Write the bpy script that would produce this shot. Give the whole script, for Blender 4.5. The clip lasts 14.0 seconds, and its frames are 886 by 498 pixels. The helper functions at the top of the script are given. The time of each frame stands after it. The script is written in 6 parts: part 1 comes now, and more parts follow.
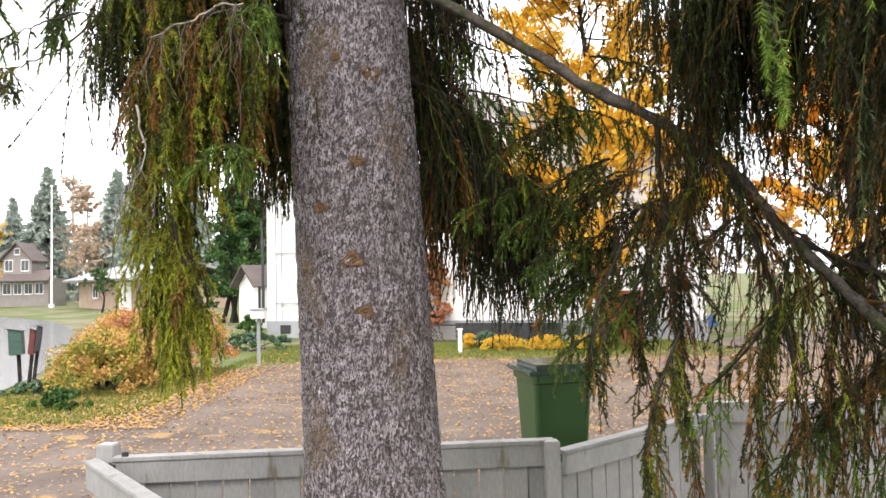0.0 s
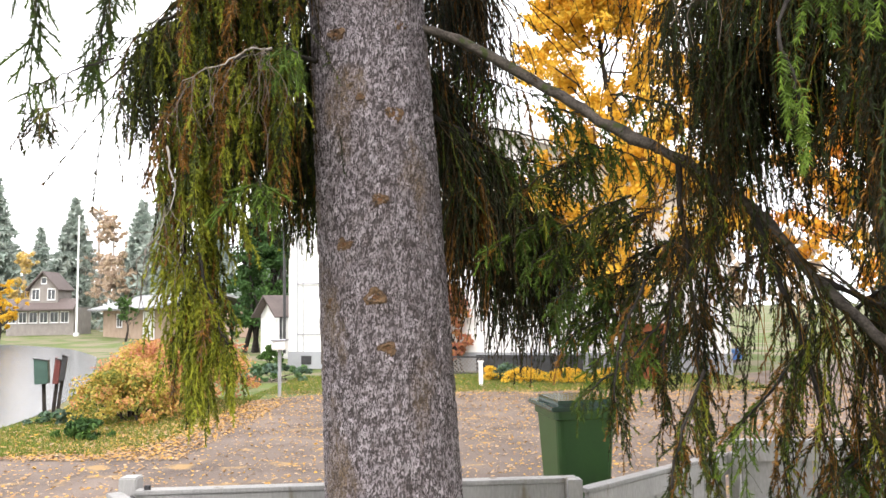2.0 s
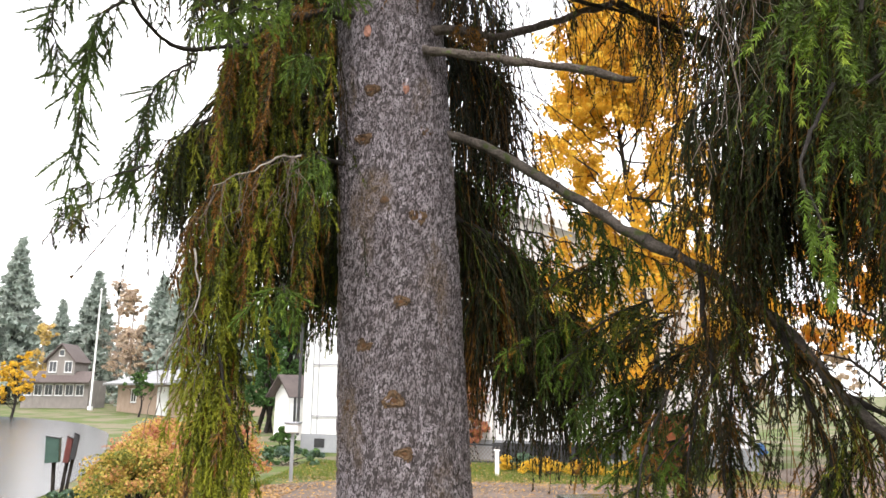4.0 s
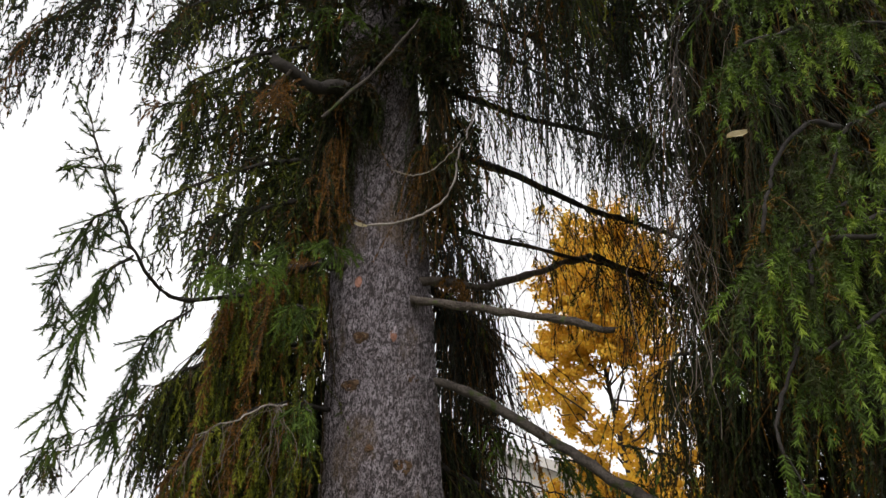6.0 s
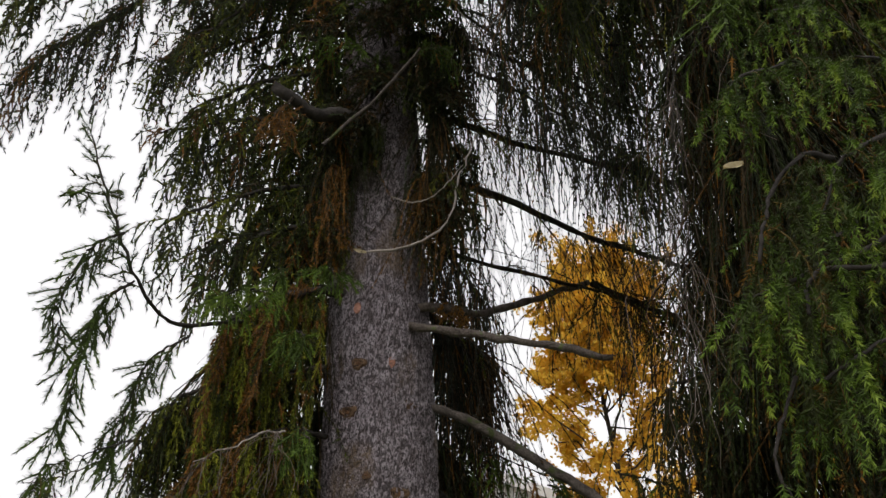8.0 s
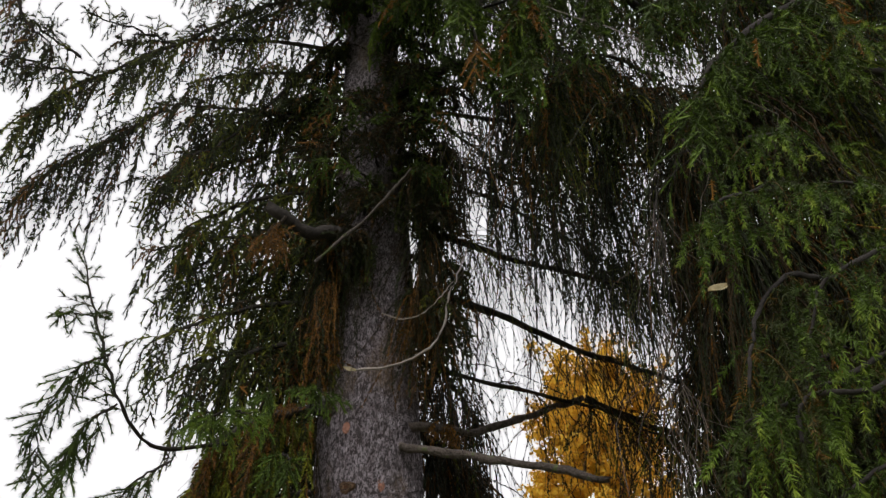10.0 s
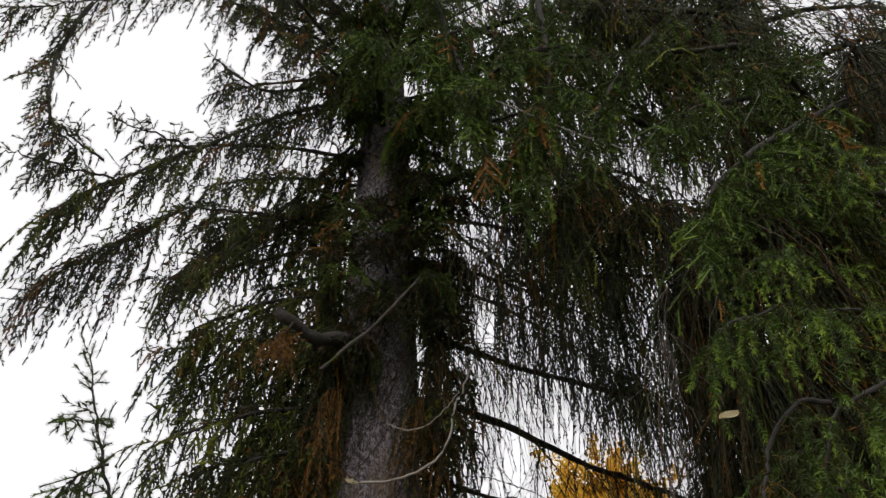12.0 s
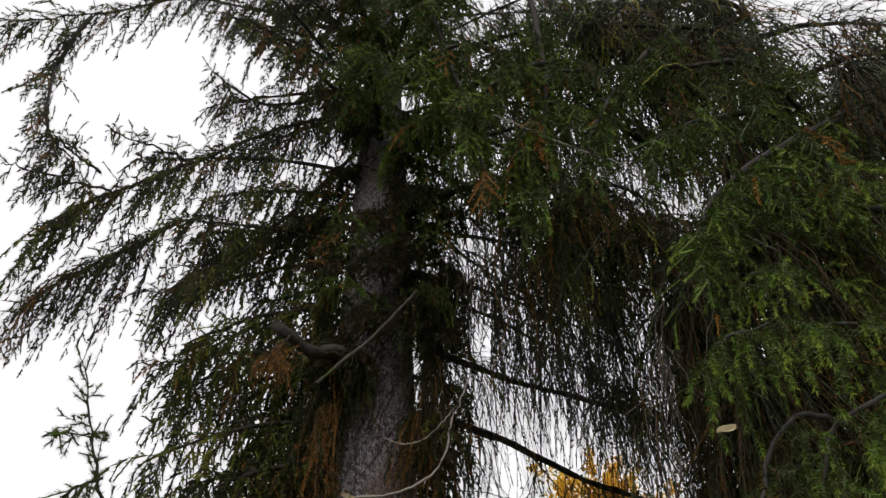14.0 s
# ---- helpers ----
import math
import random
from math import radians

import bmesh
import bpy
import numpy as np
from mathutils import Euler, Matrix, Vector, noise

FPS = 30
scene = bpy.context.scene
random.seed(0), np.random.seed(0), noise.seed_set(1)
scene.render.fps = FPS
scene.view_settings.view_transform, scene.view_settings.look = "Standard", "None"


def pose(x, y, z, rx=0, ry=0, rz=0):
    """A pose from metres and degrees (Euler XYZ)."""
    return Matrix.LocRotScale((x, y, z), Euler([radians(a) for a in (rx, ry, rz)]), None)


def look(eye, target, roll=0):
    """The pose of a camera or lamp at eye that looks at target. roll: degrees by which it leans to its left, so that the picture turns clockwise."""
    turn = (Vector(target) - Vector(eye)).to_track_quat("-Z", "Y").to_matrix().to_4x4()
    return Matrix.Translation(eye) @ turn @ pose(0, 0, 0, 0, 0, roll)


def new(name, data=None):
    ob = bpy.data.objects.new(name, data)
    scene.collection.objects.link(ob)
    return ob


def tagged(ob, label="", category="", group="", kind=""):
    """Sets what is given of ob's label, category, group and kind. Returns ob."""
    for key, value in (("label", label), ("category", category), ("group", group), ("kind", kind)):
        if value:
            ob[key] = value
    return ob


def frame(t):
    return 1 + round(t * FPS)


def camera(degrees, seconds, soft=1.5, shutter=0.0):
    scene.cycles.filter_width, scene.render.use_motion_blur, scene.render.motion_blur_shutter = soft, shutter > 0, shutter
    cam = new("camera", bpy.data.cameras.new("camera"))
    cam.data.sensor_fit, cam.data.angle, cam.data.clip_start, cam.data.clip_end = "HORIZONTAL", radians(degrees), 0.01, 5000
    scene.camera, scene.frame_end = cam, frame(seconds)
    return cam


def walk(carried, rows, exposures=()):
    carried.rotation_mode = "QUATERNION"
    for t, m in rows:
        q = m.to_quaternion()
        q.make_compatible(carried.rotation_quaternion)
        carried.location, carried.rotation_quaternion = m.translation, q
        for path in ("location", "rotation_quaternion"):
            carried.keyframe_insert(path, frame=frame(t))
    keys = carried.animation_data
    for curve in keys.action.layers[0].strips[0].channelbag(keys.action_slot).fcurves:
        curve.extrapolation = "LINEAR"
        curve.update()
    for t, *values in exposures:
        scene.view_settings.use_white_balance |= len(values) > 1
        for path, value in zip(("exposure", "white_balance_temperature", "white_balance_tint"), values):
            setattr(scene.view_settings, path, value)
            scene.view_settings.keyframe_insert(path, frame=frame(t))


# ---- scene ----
cam = camera(62.4, 14.0)
PATH = [
    (0, (0.022, 0.027, 1.631), (0.018, 2.025, 1.711), -1.2),
    (0.5, (0.027, 0.023, 1.644), (0.065, 2.017, 1.79), -0.7),
    (1, (0.021, 0.008, 1.655), (0.005, 1.996, 1.872), -0.8),
    (1.5, (0.02, 0.012, 1.657), (-0.016, 2.003, 1.846), -1.2),
    (2, (0.018, 0.007, 1.654), (-0.041, 1.999, 1.818), -0.9),
    (2.2, (0.019, 0.008, 1.655), (-0.04, 2.001, 1.812), -1.1),
    (4.3, (0.009, -0.019, 1.738), (-0.101, 1.911, 2.249), 0.8),
    (4.5, (0.031, -0.031, 1.722), (-0.084, 1.864, 2.351), 0.5),
    (5, (0.024, -0.044, 1.75), (-0.014, 1.792, 2.543), -0.1),
    (5.5, (0.022, -0.05, 1.758), (-0.039, 1.745, 2.637), 0.6),
    (6, (0.018, -0.066, 1.763), (-0.053, 1.678, 2.739), 0.7),
    (6.5, (0.017, -0.069, 1.765), (-0.061, 1.654, 2.778), 0.9),
    (7, (0.013, -0.072, 1.763), (-0.064, 1.646, 2.783), 1.5),
    (7.2, (0.002, -0.079, 1.754), (-0.062, 1.641, 2.773), 1.3),
    (9.5, (0.031, -0.087, 1.78), (-0.035, 1.523, 2.965), 0.3),
    (10, (0.027, -0.103, 1.784), (-0.018, 1.435, 3.062), 0.4),
    (10.5, (0.024, -0.12, 1.797), (-0.041, 1.321, 3.183), 2.7),
    (11, (0.027, -0.131, 1.808), (-0.031, 1.245, 3.258), 2.3),
    (11.5, (0.023, -0.14, 1.807), (-0.037, 1.219, 3.274), 2.1),
    (12, (0.023, -0.142, 1.809), (-0.041, 1.21, 3.281), 2.4),
    (12.5, (0.023, -0.143, 1.808), (-0.027, 1.197, 3.292), 2.1),
    (13, (0.023, -0.141, 1.808), (-0.027, 1.197, 3.294), 1.9),
    (13.5, (0.022, -0.142, 1.808), (-0.029, 1.18, 3.308), 2.1),
    (14, (0.021, -0.143, 1.807), (-0.034, 1.182, 3.304), 2.3),
]
walk(cam, [(t, look(eye, target, roll)) for t, eye, target, roll in PATH], [(t, stops, 6850, 12) for t, stops in ((0.0, 0.44), (2.2, 0.55), (4.3, 0.25), (5.0, -0.04), (6.0, -0.65), (7.0, -0.9), (9.5, -0.92), (11.0, -0.88), (14.0, -0.88))])

# ---- world and sun: a bright, even overcast sky ----
world = bpy.data.worlds.new("overcast")
scene.world = world
world.use_nodes = True
wn, wl = world.node_tree.nodes, world.node_tree.links
sky = wn.new("ShaderNodeTexSky")
sky.sky_type, sky.sun_disc = "NISHITA", False
sky.sun_elevation, sky.sun_rotation = radians(52), radians(165)
sky.air_density, sky.dust_density, sky.ozone_density = 1.0, 6.0, 1.0
grey = wn.new("ShaderNodeHueSaturation")
grey.inputs["Saturation"].default_value, grey.inputs["Value"].default_value = 0.15, 0.12
cloud = wn.new("ShaderNodeMix")
cloud.data_type, cloud.inputs[0].default_value, cloud.inputs[7].default_value = "RGBA", 0.75, (0.97, 1.0, 1.06, 1)
wl.new(sky.outputs[0], grey.inputs["Color"])
wl.new(grey.outputs[0], cloud.inputs[6])
wl.new(cloud.outputs[2], wn["Background"].inputs["Color"])
wn["Background"].inputs["Strength"].default_value = 2.35
sun = new("sun", bpy.data.lights.new("sun", "SUN"))
sun.data.energy, sun.data.angle, sun.data.color = 1.5, radians(35), (1.0, 0.985, 0.965)
sun.matrix_world = look((0, 0, 0), (0.15, 0.6, -0.8))


# ---- materials ----
def nodes_of(name):
    m = bpy.data.materials.new(name)
    m.use_nodes = True
    return m, m.node_tree.nodes, m.node_tree.links, m.node_tree.nodes["Principled BSDF"]


def ramp(n, stops):
    r = n.new("ShaderNodeValToRGB")
    e = r.color_ramp.elements
    while len(e) < len(stops):
        e.new(0.5)
    for el, (p, c) in zip(e, stops):
        el.position, el.color = p, (*c, 1)
    return r


def surface(name, dark, light, scale=6.0, fine=60.0, rough=0.85, bump=0.3, depth=0.01, metal=0.0, stretch=(1, 1, 1), spots=None, per_object=0.0):
    """A mottled surface: large stains and fine grain in colour, and relief."""
    m, n, l, b = nodes_of(name)
    co = n.new("ShaderNodeTexCoord")
    mp = n.new("ShaderNodeMapping")
    mp.inputs["Scale"].default_value = stretch
    l.new(co.outputs["Object"], mp.inputs["Vector"])
    big, small = n.new("ShaderNodeTexNoise"), n.new("ShaderNodeTexNoise")
    for tex, s, d in ((big, scale, 5), (small, fine, 3)):
        tex.inputs["Scale"].default_value, tex.inputs["Detail"].default_value = s, d
        l.new(mp.outputs[0], tex.inputs["Vector"])
    mixf = n.new("ShaderNodeMix")
    mixf.inputs[0].default_value = 0.45
    l.new(big.outputs[0], mixf.inputs[2])
    l.new(small.outputs[0], mixf.inputs[3])
    src = mixf.outputs[0]
    if per_object:
        info = n.new("ShaderNodeObjectInfo")
        add = n.new("ShaderNodeMath")
        add.operation = "MULTIPLY_ADD"
        add.inputs[1].default_value, add.inputs[2].default_value = per_object, -per_object / 2
        l.new(info.outputs["Random"], add.inputs[0])
        sum_ = n.new("ShaderNodeMath")
        l.new(src, sum_.inputs[0])
        l.new(add.outputs[0], sum_.inputs[1])
        src = sum_.outputs[0]
    r = ramp(n, [(0.32, dark), (0.68, light)])
    l.new(src, r.inputs[0])
    colour = r.outputs[0]
    if spots:
        vor = n.new("ShaderNodeTexNoise")
        vor.inputs["Scale"].default_value, vor.inputs["Detail"].default_value = spots[1], 4
        l.new(mp.outputs[0], vor.inputs["Vector"])
        th = ramp(n, [(spots[2], (0, 0, 0)), (spots[2] + 0.08, (1, 1, 1))])
        l.new(vor.outputs[0], th.inputs[0])
        mx = n.new("ShaderNodeMix")
        mx.data_type = "RGBA"
        mx.inputs[7].default_value = (*spots[0], 1)
        l.new(th.outputs[0], mx.inputs[0])
        l.new(colour, mx.inputs[6])
        colour = mx.outputs[2]
    l.new(colour, b.inputs["Base Color"])
    b.inputs["Roughness"].default_value, b.inputs["Metallic"].default_value = rough, metal
    if rough > 0.8:
        b.inputs["Specular IOR Level"].default_value = 0.2
    if bump:
        bp = n.new("ShaderNodeBump")
        bp.inputs["Strength"].default_value, bp.inputs["Distance"].default_value = bump, depth
        l.new(mixf.outputs[0], bp.inputs["Height"])
        l.new(bp.outputs[0], b.inputs["Normal"])
    return m


def leafy(name, stops, rough=0.5, through_light=0.25, vary=0.25):
    """Needles and leaves: the colour by each twig's own tint and a little by each leaf."""
    m, n, l, b = nodes_of(name)
    at = n.new("ShaderNodeAttribute")
    at.attribute_name = "tint"
    geo = n.new("ShaderNodeNewGeometry")
    mad = n.new("ShaderNodeMath")
    mad.operation = "MULTIPLY_ADD"
    mad.inputs[1].default_value, mad.inputs[2].default_value = vary, -vary / 2
    l.new(geo.outputs["Random Per Island"], mad.inputs[0])
    add = n.new("ShaderNodeMath")
    add.use_clamp = True
    l.new(at.outputs["Fac"], add.inputs[0])
    l.new(mad.outputs[0], add.inputs[1])
    r = ramp(n, stops)
    l.new(add.outputs[0], r.inputs[0])
    l.new(r.outputs[0], b.inputs["Base Color"])
    b.inputs["Roughness"].default_value, b.inputs["Specular IOR Level"].default_value = rough, 0.12
    tr = n.new("ShaderNodeBsdfTranslucent")
    l.new(r.outputs[0], tr.inputs["Color"])
    mx = n.new("ShaderNodeMixShader")
    mx.inputs[0].default_value = through_light
    l.new(b.outputs[0], mx.inputs[1])
    l.new(tr.outputs[0], mx.inputs[2])
    l.new(mx.outputs[0], n["Material Output"].inputs["Surface"])
    return m


# Dark stops around 0.5: old needles, darkened further for shade inside the crown.
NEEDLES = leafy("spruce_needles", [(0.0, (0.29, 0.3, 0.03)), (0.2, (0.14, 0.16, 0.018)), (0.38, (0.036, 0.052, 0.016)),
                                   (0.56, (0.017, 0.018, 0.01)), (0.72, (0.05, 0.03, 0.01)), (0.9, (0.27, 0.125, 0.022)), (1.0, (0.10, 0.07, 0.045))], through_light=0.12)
FRESH = leafy("fresh_needles", [(0.0, (0.27, 0.35, 0.05)), (0.25, (0.12, 0.193, 0.026)), (0.45, (0.048, 0.08, 0.016)), (0.7, (0.033, 0.037, 0.011)), (0.9, (0.32, 0.15, 0.025)), (1.0, (0.16, 0.13, 0.11))], through_light=0.1, vary=0.1)
# Needles lifted towards pale grey: distance haze put into the base colour.
HAZED_SPRUCE = leafy("far_conifer", [(0.0, (0.27, 0.33, 0.29)), (1.0, (0.4, 0.44, 0.4))], rough=0.8)
MAPLE = leafy("maple_leaves", [(0.0, (0.76, 0.53, 0.075)), (0.6, (0.7, 0.42, 0.05)), (0.88, (0.66, 0.3, 0.04)), (1.0, (0.6, 0.22, 0.03))], through_light=0.45)
HEDGE = leafy("hedge_leaves", [(0.0, (0.14, 0.17, 0.04)), (0.3, (0.5, 0.4, 0.09)), (0.6, (0.55, 0.28, 0.13)), (1.0, (0.42, 0.16, 0.11))], through_light=0.3, vary=0.5)
GREENS = leafy("low_greens", [(0.0, (0.04, 0.085, 0.03)), (0.5, (0.09, 0.17, 0.04)), (1.0, (0.12, 0.18, 0.15))], through_light=0.25)
GRASS = leafy("grass_blades", [(0.0, (0.1, 0.16, 0.028)), (0.7, (0.18, 0.235, 0.05)), (1.0, (0.34, 0.27, 0.1))], through_light=0.3)
PALE_LEAF = leafy("pale_autumn_leaves", [(0.0, (0.6, 0.48, 0.35)), (0.5, (0.54, 0.43, 0.35)), (1.0, (0.72, 0.55, 0.16))], through_light=0.3)
FALLEN = leafy("fallen_leaves", [(0.0, (0.54, 0.31, 0.06)), (0.5, (0.36, 0.2, 0.085)), (1.0, (0.42, 0.3, 0.19))], through_light=0.1, vary=0.9)
CAUGHT = surface("pale_dry_leaf", (0.5, 0.42, 0.24), (0.66, 0.58, 0.38), 40, 300, 0.7, 0.2, 0.001)
LIMB_BARK = surface("limb_bark", (0.03, 0.024, 0.02), (0.19, 0.158, 0.138), 30, 140, 0.9, 0.9, 0.018, stretch=(1, 1, 1), spots=((0.12, 0.15, 0.06), 30, 0.62))
DARK_BARK = surface("dark_bark", (0.016, 0.014, 0.013), (0.055, 0.048, 0.043), 10, 70, 0.95, 0.8, 0.01)
MOSSY_BARK = surface("mossy_limb_bark", (0.028, 0.024, 0.02), (0.13, 0.11, 0.098), 26, 130, 0.92, 0.9, 0.01, spots=((0.05, 0.062, 0.022), 16, 0.58))
DEAD_WOOD = surface("dead_wood", (0.2, 0.17, 0.15), (0.42, 0.38, 0.34), 20, 160, 0.85, 0.4, 0.003)
FENCE_PAINT = surface("weathered_grey_paint", (0.22, 0.22, 0.215), (0.36, 0.355, 0.35), 5, 90, 0.7, 0.25, 0.004, stretch=(1, 1, 0.25), spots=((0.15, 0.13, 0.1), 11, 0.6), per_object=0.25)
GRAVEL = surface("leaf_strewn_gravel", (0.08, 0.062, 0.054), (0.215, 0.172, 0.148), 1.2, 55, 0.95, 0.9, 0.02, spots=((0.3, 0.2, 0.1), 2.2, 0.60))
TARMAC = surface("wet_tarmac", (0.045, 0.047, 0.05), (0.075, 0.077, 0.08), 0.6, 80, 0.24, 0.1, 0.003)
LAWN = surface("autumn_lawn", (0.06, 0.09, 0.025), (0.12, 0.15, 0.045), 0.8, 40, 0.9, 0.8, 0.03, spots=((0.17, 0.15, 0.1), 0.5, 0.47))
WHITE_WALL = surface("white_render", (0.72, 0.72, 0.72), (0.82, 0.82, 0.82), 1.5, 60, 0.75, 0.15, 0.004)
PLINTH = surface("grey_plinth", (0.25, 0.26, 0.28), (0.36, 0.37, 0.39), 2, 60, 0.85, 0.3, 0.005)
ROOF_BROWN = surface("brown_roof", (0.07, 0.055, 0.052), (0.13, 0.1, 0.095), 3, 70, 0.7, 0.3, 0.006)
ROOF_GREY = surface("pale_grey_roof", (0.2, 0.205, 0.22), (0.3, 0.305, 0.32), 0.8, 40, 0.5, 0.2, 0.005)
# Brown boards made paler and greyer: haze before the far villa mixed in.
TIMBER = surface("hazed_timber", (0.19, 0.17, 0.16), (0.28, 0.255, 0.24), 2, 50, 0.85, 0.3, 0.006)
BEIGE_BRICK = surface("beige_brick", (0.28, 0.2, 0.15), (0.42, 0.32, 0.25), 1.5, 40, 0.9, 0.3, 0.006)
WHITE_PAINT = surface("white_paint", (0.68, 0.68, 0.68), (0.82, 0.82, 0.81), 4, 80, 0.5, 0.1, 0.002)
DARK_METAL = surface("dark_metal", (0.02, 0.02, 0.022), (0.05, 0.05, 0.055), 8, 90, 0.45, 0.15, 0.002)
BIN_GREEN = surface("green_plastic", (0.016, 0.056, 0.012), (0.028, 0.084, 0.018), 5, 140, 0.42, 0.12, 0.002, spots=((0.06, 0.1, 0.04), 9, 0.68))
BIN_LID = surface("dark_green_lid", (0.02, 0.045, 0.035), (0.035, 0.07, 0.055), 5, 140, 0.16, 0.1, 0.002)
RUBBER = surface("black_rubber", (0.012, 0.012, 0.012), (0.03, 0.03, 0.03), 8, 80, 0.8, 0.2, 0.002)
BOX_GREEN = surface("green_sheet_metal", (0.03, 0.07, 0.055), (0.055, 0.11, 0.09), 6, 80, 0.4, 0.1, 0.002)
BOX_RED = surface("red_sheet_metal", (0.09, 0.022, 0.02), (0.15, 0.036, 0.03), 6, 80, 0.45, 0.1, 0.002)
BROWN_BOARD = surface("red_brown_boards", (0.16, 0.055, 0.025), (0.28, 0.1, 0.045), 3, 50, 0.85, 0.3, 0.006)
BLUE_TARP = surface("blue_sheet", (0.03, 0.12, 0.35), (0.06, 0.2, 0.5), 3, 50, 0.5, 0.2, 0.004)
LICHEN = surface("ochre_lichen", (0.06, 0.038, 0.025), (0.2, 0.125, 0.075), 60, 220, 0.95, 0.8, 0.006, spots=((0.035, 0.025, 0.02), 95, 0.55))
KNOT_CORE = surface("dark_knot_wood", (0.05, 0.028, 0.018), (0.2, 0.1, 0.05), 40, 200, 0.95, 0.8, 0.005)
SCAR = surface("pink_bark_scar", (0.2, 0.095, 0.065), (0.46, 0.24, 0.18), 30, 160, 0.9, 0.4, 0.003)

glass, gn, gl, gb = nodes_of("window_glass")
gb.inputs["Base Color"].default_value, gb.inputs["Roughness"].default_value = (0.03, 0.035, 0.04, 1), 0.05
gb.inputs["Specular IOR Level"].default_value = 0.8


def bark_material():
    """Scaly spruce bark: flakes with their own grey, violet or brown, dark cracks between them, lichen in patches."""
    m, n, l, b = nodes_of("scaly_spruce_bark")
    at = n.new("ShaderNodeAttribute")
    at.attribute_name = "plate"
    co = n.new("ShaderNodeTexCoord")
    warp = n.new("ShaderNodeTexNoise")
    warp.inputs["Scale"].default_value, warp.inputs["Detail"].default_value = 26, 3
    l.new(co.outputs["Object"], warp.inputs["Vector"])
    off = n.new("ShaderNodeVectorMath")
    off.operation = "MULTIPLY_ADD"
    off.inputs[1].default_value = (0.035, 0.035, 0.035)
    l.new(warp.outputs["Color"], off.inputs[0])
    l.new(co.outputs["Object"], off.inputs[2])
    mp = n.new("ShaderNodeMapping")
    mp.inputs["Scale"].default_value = (1.0, 1.0, 0.42)
    l.new(off.outputs[0], mp.inputs["Vector"])
    cell = n.new("ShaderNodeTexVoronoi")
    cell.inputs["Scale"].default_value = 62
    l.new(mp.outputs[0], cell.inputs["Vector"])
    big, small = n.new("ShaderNodeTexNoise"), n.new("ShaderNodeTexNoise")
    big.inputs["Scale"].default_value, big.inputs["Detail"].default_value = 6, 6
    small.inputs["Scale"].default_value, small.inputs["Detail"].default_value = 170, 4
    l.new(mp.outputs[0], big.inputs["Vector"])
    l.new(co.outputs["Object"], small.inputs["Vector"])
    sep = n.new("ShaderNodeSeparateColor")
    l.new(cell.outputs["Color"], sep.inputs[0])

    def maths(op, a, b_, c=None):
        k = n.new("ShaderNodeMath")
        k.operation = op
        for s, val in zip(k.inputs, (a, b_, c)):
            if val is None:
                continue
            if isinstance(val, (int, float)):
                s.default_value = val
            else:
                l.new(val, s)
        return k.outputs[0]

    fleck = n.new("ShaderNodeTexNoise")
    fleck.inputs["Scale"].default_value, fleck.inputs["Detail"].default_value, fleck.inputs["Roughness"].default_value = 165, 5, 0.62
    l.new(mp.outputs[0], fleck.inputs["Vector"])
    tone = maths("MULTIPLY_ADD", sep.outputs[0], 0.3, maths("MULTIPLY_ADD", small.outputs[0], 0.5, maths("MULTIPLY_ADD", at.outputs["Fac"], 0.4, -0.15)))
    plates = ramp(n, [(0.1, (0.11, 0.085, 0.08)), (0.35, (0.35, 0.3, 0.325)), (0.6, (0.53, 0.47, 0.52)), (0.95, (0.74, 0.68, 0.735))])
    l.new(tone, plates.inputs[0])
    joint, hair = n.new("ShaderNodeTexVoronoi"), n.new("ShaderNodeTexVoronoi")
    for tex, s in ((joint, 60), (hair, 135)):
        tex.feature = "DISTANCE_TO_EDGE"
        tex.inputs["Scale"].default_value = s
        l.new(mp.outputs[0], tex.inputs["Vector"])
    depth_ = maths("MULTIPLY_ADD", fleck.outputs[0], 0.75, maths("ADD", joint.outputs["Distance"], -0.375))
    fine_ = maths("MULTIPLY_ADD", small.outputs[0], 0.6, maths("ADD", hair.outputs["Distance"], -0.3))
    edge_ = ramp(n, [(0.015, (1, 1, 1)), (0.075, (0, 0, 0))])
    l.new(depth_, edge_.inputs[0])
    edge_2 = ramp(n, [(0.0, (0.75, 0.75, 0.75)), (0.06, (0, 0, 0))])
    l.new(fine_, edge_2.inputs[0])
    seam = ramp(n, [(0.17, (1, 1, 1)), (0.27, (0, 0, 0))])
    l.new(maths("MULTIPLY_ADD", fleck.outputs[0], 0.3, maths("ADD", at.outputs["Fac"], -0.14)), seam.inputs[0])
    flake = n.new("ShaderNodeMapping")
    flake.inputs["Scale"].default_value = (1.0, 1.0, 0.38)
    l.new(co.outputs["Object"], flake.inputs["Vector"])
    dash, chip = n.new("ShaderNodeTexNoise"), n.new("ShaderNodeTexNoise")
    for tex, s_, d_ in ((dash, 240, 3), (chip, 100, 4)):
        tex.inputs["Scale"].default_value, tex.inputs["Detail"].default_value = s_, d_
        l.new(flake.outputs[0], tex.inputs["Vector"])
    dashes, chips = ramp(n, [(0.53, (0, 0, 0)), (0.56, (1, 1, 1))]), ramp(n, [(0.54, (0, 0, 0)), (0.565, (1, 1, 1))])
    l.new(dash.outputs[0], dashes.inputs[0])
    l.new(chip.outputs[0], chips.inputs[0])
    edge_soft, hair_soft = maths("MULTIPLY", edge_.outputs[0], 0.3), maths("MULTIPLY", edge_2.outputs[0], 0.25)
    upright = maths("MAXIMUM", dashes.outputs[0], chips.outputs[0])
